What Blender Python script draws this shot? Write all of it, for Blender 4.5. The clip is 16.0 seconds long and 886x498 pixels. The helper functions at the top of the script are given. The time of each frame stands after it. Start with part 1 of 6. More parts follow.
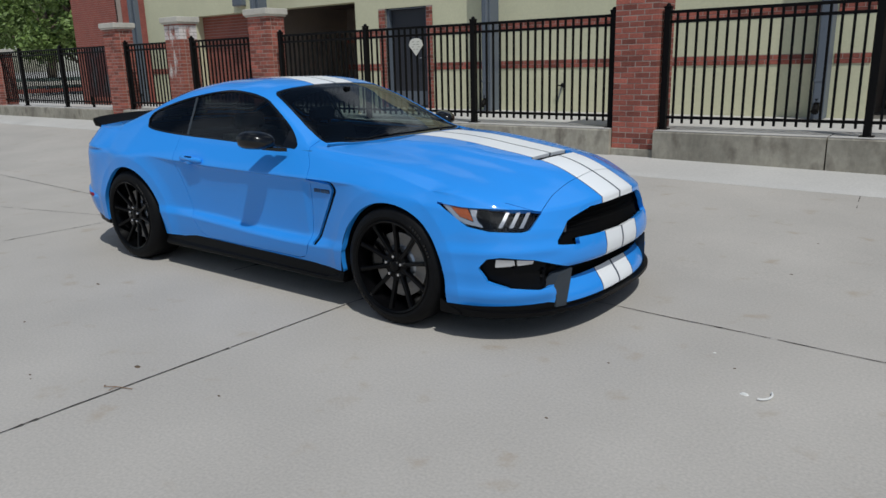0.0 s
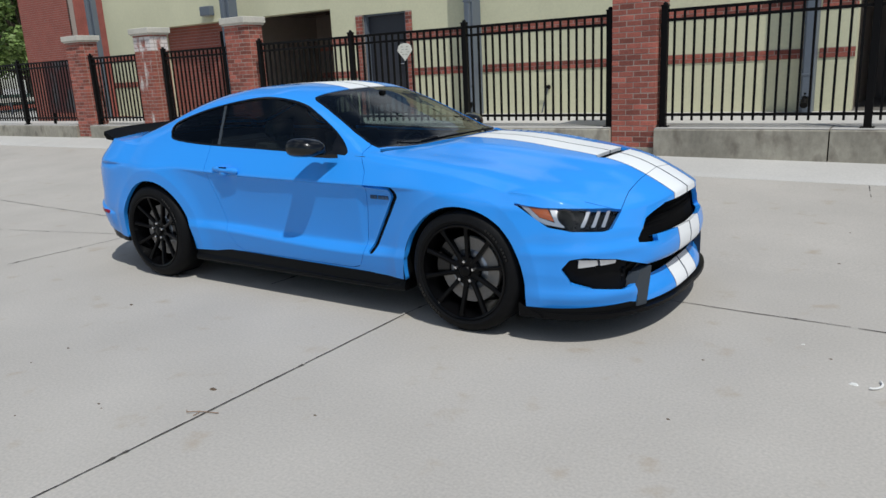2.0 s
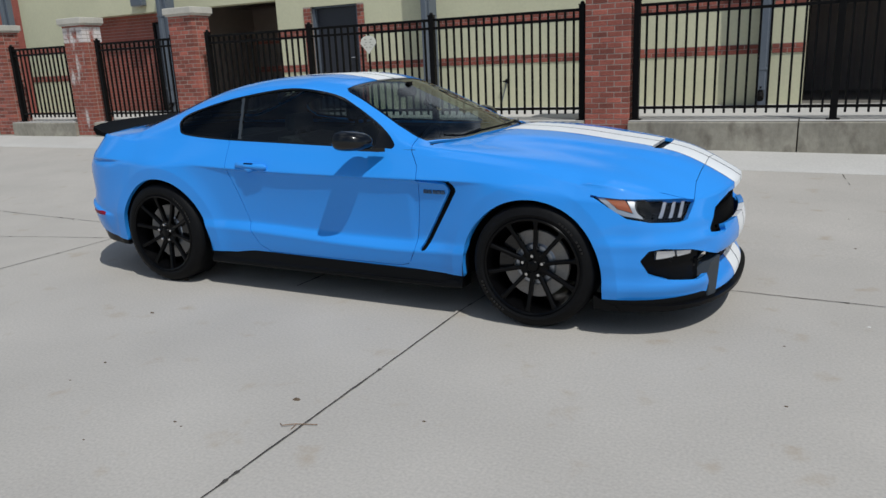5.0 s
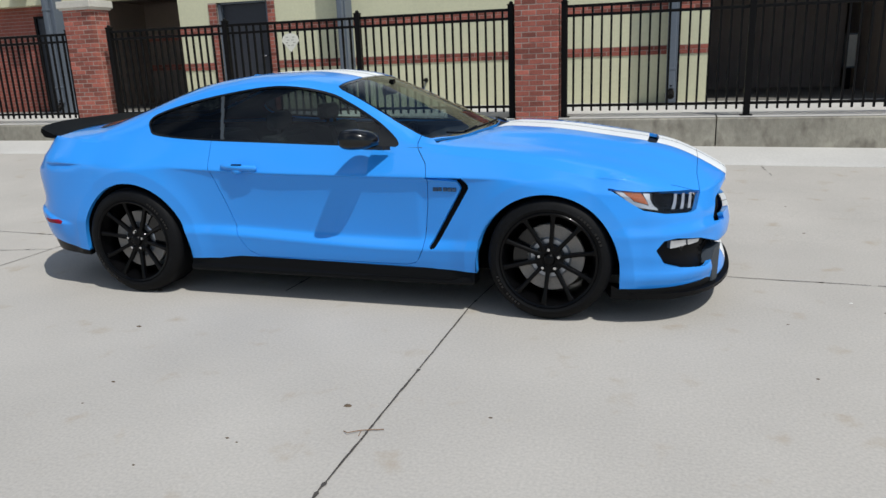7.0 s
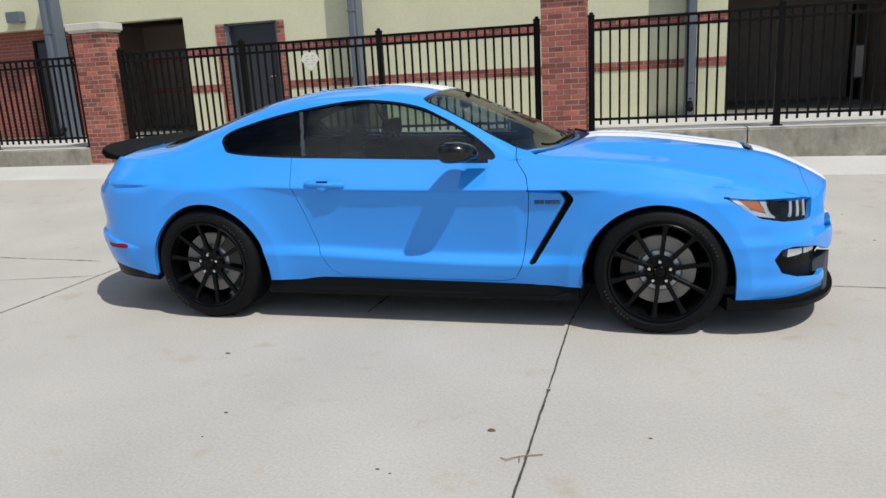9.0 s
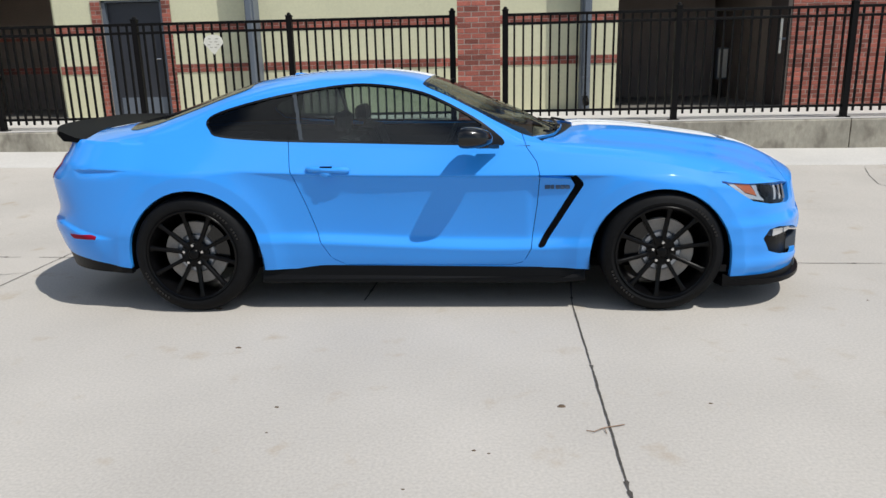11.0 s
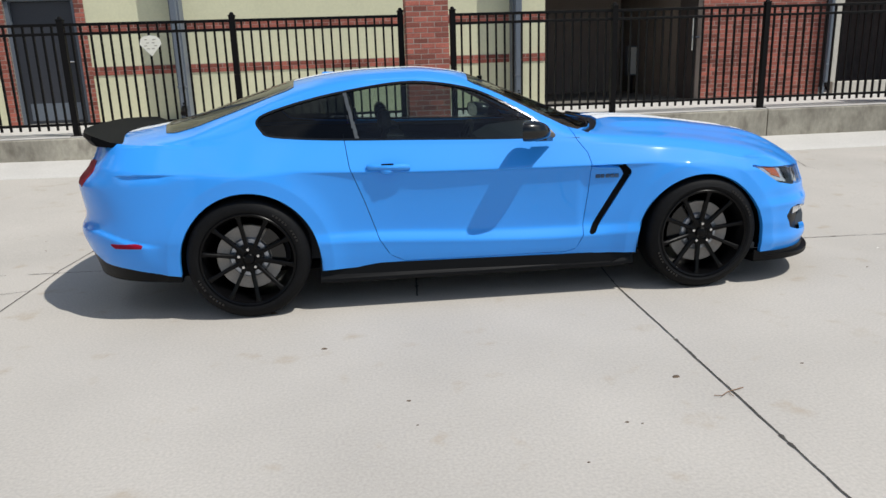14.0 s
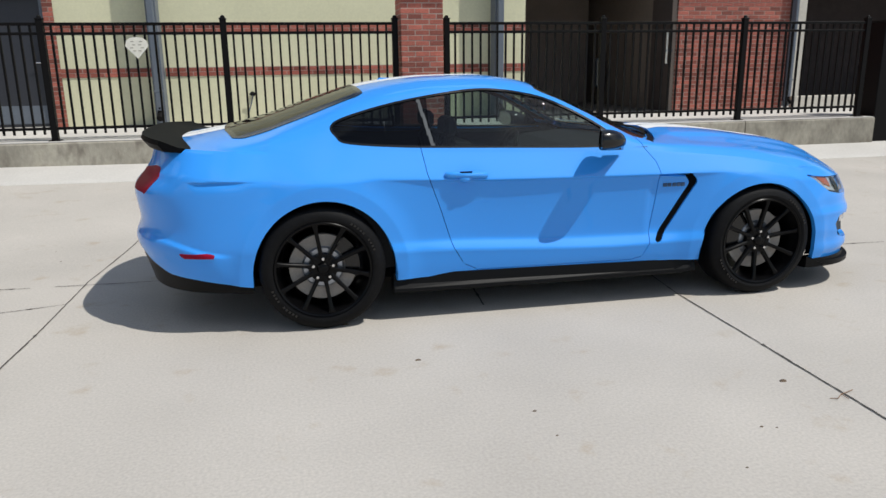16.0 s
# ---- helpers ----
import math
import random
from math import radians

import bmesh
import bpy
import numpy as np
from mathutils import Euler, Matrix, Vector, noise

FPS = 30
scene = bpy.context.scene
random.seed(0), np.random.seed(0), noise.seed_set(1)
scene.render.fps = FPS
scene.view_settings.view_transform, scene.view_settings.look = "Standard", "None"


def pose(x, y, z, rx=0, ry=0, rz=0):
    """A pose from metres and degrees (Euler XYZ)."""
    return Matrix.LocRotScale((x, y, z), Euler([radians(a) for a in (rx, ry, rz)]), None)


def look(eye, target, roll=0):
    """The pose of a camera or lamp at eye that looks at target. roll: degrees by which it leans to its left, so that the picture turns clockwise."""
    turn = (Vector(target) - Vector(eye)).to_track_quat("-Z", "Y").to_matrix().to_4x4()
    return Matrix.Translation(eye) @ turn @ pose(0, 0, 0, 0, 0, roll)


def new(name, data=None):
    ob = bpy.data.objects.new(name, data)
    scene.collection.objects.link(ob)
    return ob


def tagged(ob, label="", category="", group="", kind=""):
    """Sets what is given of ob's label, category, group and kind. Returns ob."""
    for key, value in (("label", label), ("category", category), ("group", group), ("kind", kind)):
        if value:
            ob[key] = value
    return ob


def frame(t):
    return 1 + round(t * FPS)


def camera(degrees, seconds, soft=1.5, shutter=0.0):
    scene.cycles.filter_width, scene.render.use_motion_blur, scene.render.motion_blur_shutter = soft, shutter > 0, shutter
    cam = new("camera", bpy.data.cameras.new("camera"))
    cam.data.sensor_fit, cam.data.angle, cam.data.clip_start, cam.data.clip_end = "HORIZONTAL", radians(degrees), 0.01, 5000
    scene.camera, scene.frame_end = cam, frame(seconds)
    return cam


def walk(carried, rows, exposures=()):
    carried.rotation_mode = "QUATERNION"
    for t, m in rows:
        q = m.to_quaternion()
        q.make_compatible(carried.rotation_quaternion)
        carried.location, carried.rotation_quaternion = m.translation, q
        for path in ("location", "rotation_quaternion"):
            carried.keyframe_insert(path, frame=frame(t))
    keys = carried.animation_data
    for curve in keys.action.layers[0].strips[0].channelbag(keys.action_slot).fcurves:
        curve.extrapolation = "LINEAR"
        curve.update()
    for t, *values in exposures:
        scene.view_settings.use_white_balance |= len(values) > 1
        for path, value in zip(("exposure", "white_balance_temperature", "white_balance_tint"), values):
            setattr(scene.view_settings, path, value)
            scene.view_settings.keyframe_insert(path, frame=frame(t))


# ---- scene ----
cam = camera(62.7, 16.0)
METRES, EYE, TURN = 5.79, 1.463, 37.9
START = pose(4.02, -3.87, EYE, 0, 0, TURN)
ROWS = [
    (0.0, 0.0, 0.0, 0.0, -0.35, -14.49, 1.37),
    (0.5, -0.0395, -0.0011, 0.0001, -3.27, -14.58, 1.79),
    (1.0, -0.0619, 0.0, -0.0012, -4.26, -14.74, 1.3),
    (1.5, -0.0854, 0.0112, -0.0026, -3.25, -14.36, 1.02),
    (2.0, -0.1109, 0.0237, -0.0033, -4.41, -14.1, 2.77),
    (2.5, -0.1336, 0.0311, -0.0035, -5.78, -14.33, 1.42),
    (3.0, -0.1609, 0.0349, -0.0032, -7.07, -14.51, 2.21),
    (3.5, -0.1913, 0.0391, -0.0037, -9.2, -14.59, 2.78),
    (4.0, -0.2111, 0.0395, -0.0034, -10.29, -14.79, 1.9),
    (4.2, -0.2145, 0.0447, -0.0038, -9.88, -14.88, 1.66),
    (6.5, -0.3448, 0.0964, -0.0002, -18.74, -14.86, 3.42),
    (7.0, -0.3702, 0.1006, -0.0002, -20.85, -15.12, 2.18),
    (7.5, -0.3884, 0.1106, -0.0015, -20.95, -14.93, 1.81),
    (8.0, -0.4167, 0.1306, -0.0039, -20.86, -13.9, 2.66),
    (8.2, -0.423, 0.14, -0.0041, -20.56, -13.79, 2.78),
    (10.5, -0.5838, 0.2225, -0.0057, -32.21, -14.03, 2.27),
    (11.0, -0.6109, 0.2398, -0.0059, -34.6, -14.65, 1.26),
    (11.5, -0.6456, 0.2514, -0.0033, -37.74, -14.98, 1.95),
    (12.0, -0.6724, 0.2608, -0.0026, -39.06, -15.21, 1.48),
    (12.5, -0.6858, 0.2691, -0.0034, -38.7, -15.18, 1.34),
    (13.0, -0.7035, 0.289, -0.0071, -39.01, -14.84, 1.23),
    (13.5, -0.7312, 0.3148, -0.0052, -41.91, -14.73, 1.75),
    (14.0, -0.7612, 0.3403, -0.005, -44.48, -14.84, 1.79),
    (14.5, -0.7962, 0.3623, -0.0022, -47.34, -15.11, 0.76),
    (15.0, -0.8178, 0.3844, -0.0024, -48.09, -15.07, -0.05),
    (15.5, -0.8338, 0.4146, -0.0064, -47.58, -14.79, 0.58),
    (16.0, -0.8531, 0.4489, -0.0038, -49.67, -14.27, 0.72),
]
walk(cam, [(t, START @ pose(METRES * x, METRES * y, METRES * z, 90 + pitch, roll, yaw)) for t, x, y, z, yaw, pitch, roll in ROWS],
     exposures=[(0.0, -0.47, 6080, 7), (1.0, -0.38, 6080, 7), (2.0, -0.18, 6120, 7), (3.0, -0.16, 6120, 7), (4.0, -0.37, 6120, 7), (6.5, -0.13, 6160, 7), (7.0, -0.04, 6200, 7), (8.0, 0.05, 6280, 7), (10.5, 0.19, 6360, 8), (13.5, 0.20, 6380, 8), (15.0, 0.11, 6400, 8), (16.0, 0.13, 6400, 8)])


# ---- light ----
SUN = Vector((0.255, -0.16, 0.52)).normalized()
world = bpy.data.worlds.new("sky")
scene.world = world
world.use_nodes = True
sky = world.node_tree.nodes.new("ShaderNodeTexSky")
sky.sky_type, sky.sun_disc = "NISHITA", False
sky.sun_elevation = math.asin(SUN.z)
sky.sun_rotation = math.atan2(SUN.x, SUN.y)
sky.dust_density = 0.6
back = world.node_tree.nodes["Background"]
back.inputs["Strength"].default_value = 0.080
# scattered fair-weather clouds, with W chosen to mirror bright ones in the side glass
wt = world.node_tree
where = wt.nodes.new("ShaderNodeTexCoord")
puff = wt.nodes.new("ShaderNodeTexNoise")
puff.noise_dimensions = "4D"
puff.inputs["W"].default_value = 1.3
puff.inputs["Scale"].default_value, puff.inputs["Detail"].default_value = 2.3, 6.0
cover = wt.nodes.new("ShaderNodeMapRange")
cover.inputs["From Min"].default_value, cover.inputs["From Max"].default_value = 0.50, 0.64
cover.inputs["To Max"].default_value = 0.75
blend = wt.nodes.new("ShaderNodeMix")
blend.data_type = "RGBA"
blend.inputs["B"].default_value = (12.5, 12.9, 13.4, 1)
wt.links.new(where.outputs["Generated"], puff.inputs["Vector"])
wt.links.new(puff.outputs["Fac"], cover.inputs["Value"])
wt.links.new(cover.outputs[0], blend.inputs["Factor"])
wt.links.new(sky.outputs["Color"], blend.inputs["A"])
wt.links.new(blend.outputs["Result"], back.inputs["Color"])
sun = new("sun", bpy.data.lights.new("sun", "SUN"))
sun.data.energy, sun.data.angle, sun.data.color = 3.65, radians(0.53), (1.0, 0.955, 0.89)
sun.matrix_world = look(SUN * 40, (0, 0, 0))


# ---- materials ----
def material(name, colour, rough=0.6, metal=0.0, grain=0.0, scale=20.0, blotch=0.0, blotch_scale=1.5, bump=0.0, bump_scale=60.0, coat=0.0, per_object=0.0, stretch=(1, 1, 1), spec=0.5, stain=None):
    """A surface with grain (fine) and blotches (coarse) in its colour, and fine relief."""
    m = bpy.data.materials.new(name)
    m.use_nodes = True
    nt = m.node_tree
    p = nt.nodes["Principled BSDF"]
    p.inputs["Roughness"].default_value, p.inputs["Metallic"].default_value = rough, metal
    p.inputs["Specular IOR Level"].default_value = spec
    p.inputs["Coat Weight"].default_value, p.inputs["Coat Roughness"].default_value = coat, 0.03
    rgb = nt.nodes.new("ShaderNodeRGB")
    rgb.outputs[0].default_value = (*colour, 1)
    out = rgb.outputs[0]
    coord = nt.nodes.new("ShaderNodeTexCoord")
    mapping = nt.nodes.new("ShaderNodeMapping")
    mapping.inputs["Scale"].default_value = stretch
    geo = nt.nodes.new("ShaderNodeNewGeometry")
    nt.links.new(geo.outputs["Position"], mapping.inputs["Vector"])

    def vary(out, fac_socket, lo, hi):
        ramp = nt.nodes.new("ShaderNodeMapRange")
        ramp.inputs["From Min"].default_value, ramp.inputs["From Max"].default_value = 0.25, 0.75
        ramp.inputs["To Min"].default_value, ramp.inputs["To Max"].default_value = lo, hi
        nt.links.new(fac_socket, ramp.inputs["Value"])
        mul = nt.nodes.new("ShaderNodeVectorMath")
        mul.operation = "SCALE"
        nt.links.new(out, mul.inputs[0])
        nt.links.new(ramp.outputs[0], mul.inputs["Scale"])
        return mul.outputs[0]

    def noise_node(sc, detail=4.0):
        n = nt.nodes.new("ShaderNodeTexNoise")
        n.inputs["Scale"].default_value, n.inputs["Detail"].default_value = sc, detail
        nt.links.new(mapping.outputs[0], n.inputs["Vector"])
        return n.outputs["Fac"]

    if grain:
        out = vary(out, noise_node(scale), 1 - grain, 1 + grain)
    if blotch:
        out = vary(out, noise_node(blotch_scale, 5.0), 1 - blotch, 1 + blotch)
    if per_object:
        info = nt.nodes.new("ShaderNodeObjectInfo")
        r = nt.nodes.new("ShaderNodeMapRange")
        r.inputs["To Min"].default_value, r.inputs["To Max"].default_value = 1 - per_object, 1 + per_object
        nt.links.new(info.outputs["Random"], r.inputs["Value"])
        mul = nt.nodes.new("ShaderNodeVectorMath")
        mul.operation = "SCALE"
        nt.links.new(out, mul.inputs[0])
        nt.links.new(r.outputs[0], mul.inputs["Scale"])
        out = mul.outputs[0]
    if stain:
        colour2, sc2, lo2, hi2 = stain
        ramp = nt.nodes.new("ShaderNodeMapRange")
        ramp.inputs["From Min"].default_value, ramp.inputs["From Max"].default_value = lo2, hi2
        nt.links.new(noise_node(sc2, 6.0), ramp.inputs["Value"])
        mx = nt.nodes.new("ShaderNodeMix")
        mx.data_type = "RGBA"
        mx.inputs["B"].default_value = (*colour2, 1)
        nt.links.new(ramp.outputs[0], mx.inputs["Factor"])
        nt.links.new(out, mx.inputs["A"])
        out = mx.outputs["Result"]
    nt.links.new(out, p.inputs["Base Color"])
    if bump:
        b = nt.nodes.new("ShaderNodeBump")
        b.inputs["Strength"].default_value, b.inputs["Distance"].default_value = bump, 0.01
        nt.links.new(noise_node(bump_scale), b.inputs["Height"])
        nt.links.new(b.outputs[0], p.inputs["Normal"])
    return m


def glass_material(name, tint, rough=0.0, ior=1.45):
    """A thin pane: it lets tinted light straight through and mirrors the rest."""
    m = bpy.data.materials.new(name)
    m.use_nodes = True
    nt = m.node_tree
    nt.nodes.remove(nt.nodes["Principled BSDF"])
    clear = nt.nodes.new("ShaderNodeBsdfTransparent")
    clear.inputs["Color"].default_value = (*tint, 1)
    shine = nt.nodes.new("ShaderNodeBsdfGlossy")
    shine.inputs["Roughness"].default_value = rough
    weight = nt.nodes.new("ShaderNodeLayerWeight")
    weight.inputs["Blend"].default_value = 0.5
    power = nt.nodes.new("ShaderNodeMath")
    power.operation = "POWER"
    power.inputs[1].default_value = 5.0
    nt.links.new(weight.outputs["Facing"], power.inputs[0])
    fresnel = nt.nodes.new("ShaderNodeMapRange")
    fresnel.inputs["To Min"].default_value = ((ior - 1) / (ior + 1)) ** 2
    nt.links.new(power.outputs[0], fresnel.inputs["Value"])
    mix = nt.nodes.new("ShaderNodeMixShader")
    nt.links.new(fresnel.outputs[0], mix.inputs[0])
    nt.links.new(clear.outputs[0], mix.inputs[1])
    nt.links.new(shine.outputs[0], mix.inputs[2])
    nt.links.new(mix.outputs[0], nt.nodes["Material Output"].inputs["Surface"])
    return m


BLUE = material("blue_paint", (0.034, 0.280, 0.82), rough=0.55, metal=0.0, coat=0.85, grain=0.03, scale=900, spec=0.15)
WHITE = material("white_stripe", (0.82, 0.83, 0.84), rough=0.45, coat=0.25, spec=0.3, grain=0.02, scale=300)
PIN = material("pin_line", (0.02, 0.035, 0.07), rough=0.4, coat=0.6)
GLOSS_BLACK = material("gloss_black", (0.003, 0.003, 0.0035), rough=0.2, coat=0.4, spec=0.3, grain=0.1, scale=200)
RIM_BLACK = material("black_wheel_paint", (0.0018, 0.0018, 0.0022), rough=0.3, coat=0.12, spec=0.08, grain=0.15, scale=120)
PLASTIC = material("black_plastic", (0.0030, 0.0030, 0.0034), rough=0.42, spec=0.13, grain=0.15, scale=150, bump=0.05, bump_scale=400)
GREY_PLASTIC = material("grey_plastic", (0.040, 0.048, 0.058), rough=0.5, spec=0.3, grain=0.1, scale=150)
DARK = material("dark_shell", (0.003, 0.003, 0.003), rough=0.9, spec=0.08, grain=0.1)
RUBBER = material("tyre_rubber", (0.005, 0.005, 0.0056), rough=0.6, spec=0.12, grain=0.25, scale=60, blotch=0.2, blotch_scale=9, bump=0.15, bump_scale=200)
STEEL = material("brake_steel", (0.34, 0.31, 0.28), rough=0.6, metal=0.2, grain=0.15, scale=120)
HAT = material("disc_hat_metal", (0.34, 0.36, 0.40), rough=0.3, metal=0.8, grain=0.1, scale=90)
CHROME = material("bright_metal", (0.62, 0.62, 0.62), rough=0.15, metal=1.0, grain=0.05)
TRIM_GREY = material("grey_trim", (0.075, 0.088, 0.105), rough=0.45, grain=0.05)
BADGE_GREY = material("badge_grey", (0.05, 0.085, 0.15), rough=0.5, spec=0.1, grain=0.1, scale=200)
SPOILER_BLACK = material("satin_black_spoiler", (0.0022, 0.0022, 0.0026), rough=0.55, spec=0.07, grain=0.2, scale=90)
SILVER = material("lamp_silver", (0.66, 0.67, 0.69), rough=0.22, metal=0.7, grain=0.05, scale=60)
AMBER = material("amber_lens", (0.40, 0.10, 0.025), rough=0.15, coat=1.0, grain=0.08, scale=90)
REDLENS = material("red_lens", (0.24, 0.003, 0.022), rough=0.35, coat=0.0, spec=0.1, grain=0.1, scale=90)
CLOTH = material("seat_cloth", (0.018, 0.018, 0.020), rough=0.85, grain=0.2, scale=80)
GLASS = glass_material("window_glass", (0.40, 0.46, 0.45), ior=1.5)
SIDE_GLASS = glass_material("tinted_side_glass", (0.52, 0.60, 0.58), ior=1.58)
TINTED = glass_material("dark_window_glass", (0.13, 0.15, 0.17), ior=1.42)
LENS = glass_material("clear_lens", (0.9, 0.9, 0.9))

CONCRETE = material("road_concrete", (0.422, 0.392, 0.354), rough=0.85, grain=0.12, scale=75, blotch=0.10, blotch_scale=0.8, bump=0.10, bump_scale=120, stain=((0.34, 0.275, 0.20), 4.2, 0.62, 0.84))
KERB = material("kerb_concrete", (0.48, 0.46, 0.43), rough=0.85, grain=0.07, scale=40, blotch=0.08, blotch_scale=1.1, bump=0.2, bump_scale=70)
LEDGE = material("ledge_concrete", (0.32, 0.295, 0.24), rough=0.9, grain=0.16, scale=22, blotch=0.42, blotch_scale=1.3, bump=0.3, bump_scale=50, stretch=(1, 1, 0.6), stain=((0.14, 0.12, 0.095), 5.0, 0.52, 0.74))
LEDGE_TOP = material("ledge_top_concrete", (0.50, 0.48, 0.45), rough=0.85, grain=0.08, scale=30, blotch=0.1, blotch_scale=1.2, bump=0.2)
CRACK = material("joint_filler", (0.055, 0.048, 0.042), rough=0.9, grain=0.3, scale=30)
IRON = material("black_iron", (0.0045, 0.0040, 0.0042), rough=0.5, spec=0.12, grain=0.2, scale=60)
BRICK = material("red_brick", (0.30, 0.090, 0.064), rough=0.85, grain=0.22, scale=60, blotch=0.15, blotch_scale=4, bump=0.35, bump_scale=140, per_object=0.42)
BRICKWALL = material("brick_wall_red", (0.30, 0.088, 0.064), rough=0.85, grain=0.25, scale=30, blotch=0.2, blotch_scale=3, bump=0.3, bump_scale=140)
LIME_BRICK = material("lime_stained_brick", (0.29, 0.088, 0.062), rough=0.9, grain=0.22, scale=60, bump=0.35, bump_scale=140, per_object=0.2, stretch=(1, 1, 0.25), stain=((0.62, 0.56, 0.53), 7.0, 0.56, 0.66))
LIME_COAT = material("lime_crusted_brick", (0.29, 0.088, 0.062), rough=0.9, grain=0.22, scale=60, bump=0.35, bump_scale=140, per_object=0.2, stretch=(1, 1, 0.5), stain=((0.68, 0.62, 0.60), 6.0, 0.38, 0.50))
MORTAR = material("mortar", (0.35, 0.285, 0.245), rough=0.95, grain=0.12, scale=60)
CREAM = material("cream_wall", (0.63, 0.61, 0.42), rough=0.85, grain=0.05, scale=35, blotch=0.07, blotch_scale=0.8, bump=0.2, bump_scale=60)
STONE = material("cap_stone", (0.52, 0.49, 0.43), rough=0.85, grain=0.08, scale=30, blotch=0.12, blotch_scale=3, bump=0.2)
PIPE = material("grey_downpipe", (0.115, 0.135, 0.165), rough=0.5, grain=0.06, scale=30)
DOORPAINT = material("dark_door_paint", (0.026, 0.029, 0.038), rough=0.5, grain=0.08, scale=30)
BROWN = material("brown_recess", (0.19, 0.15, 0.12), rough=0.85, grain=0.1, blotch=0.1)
# flat dark brown for the return wall: brick with its shade painted in
SHADED_RETURN = material("dark_brown_paint", (0.055, 0.040, 0.034), rough=0.8, grain=0.1, blotch=0.1)
# floor concrete darkened for the shade inside the recesses
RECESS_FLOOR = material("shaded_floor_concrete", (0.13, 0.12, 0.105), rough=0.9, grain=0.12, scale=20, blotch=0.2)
# plaster darkened from cream: recess shade is put into the colour
SHADED_PLASTER = material("shaded_plaster", (0.21, 0.17, 0.145), rough=0.9, grain=0.08, scale=30, blotch=0.12)
# near-black tone puts the opening's gloom into the wall colour
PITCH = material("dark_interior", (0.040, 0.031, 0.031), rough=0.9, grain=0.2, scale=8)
SCREEN = material("faded_red_board", (0.13, 0.045, 0.045), rough=0.8, grain=0.15, scale=20, stain=((0.10, 0.10, 0.11), 1.6, 0.48, 0.60))
LEAF = material("tree_leaf", (0.15, 0.22, 0.055), rough=0.6, grain=0.35, scale=6, blotch=0.3, blotch_scale=1.2)
BARK = material("tree_bark", (0.11, 0.085, 0.06), rough=0.9, grain=0.2)
SIGNPAINT = material("sign_face", (0.70, 0.68, 0.60), rough=0.5, grain=0.04)


# ---- mesh helpers ----
def mesh_of(name, verts, faces, mats, index=None, smooth=False):
    me = bpy.data.meshes.new(name)
    me.from_pydata([tuple(v) for v in verts], [], [list(f) for f in faces])
    for m in (mats if isinstance(mats, (list, tuple)) else [mats]):
        me.materials.append(m)
    if index is not None:
        me.polygons.foreach_set("material_index", index)
    if smooth:
        me.polygons.foreach_set("use_smooth", [True] * len(me.polygons))
    me.update()
    return me


def part(name, me, parent=None, label="", at=None):
    """One mesh object under a thing (its vertices in the thing's own frame)."""
    ob = new(name, me)
    ob.parent = parent
    if at is not None:
        ob.matrix_basis = at
    return tagged(ob, label)


def empty(name, x, y, z, label, category, group="", kind=""):
    ob = new(name)
    ob.empty_display_size = 0.1
    ob.location = (x, y, z)
    return tagged(ob, label, category, group, kind)


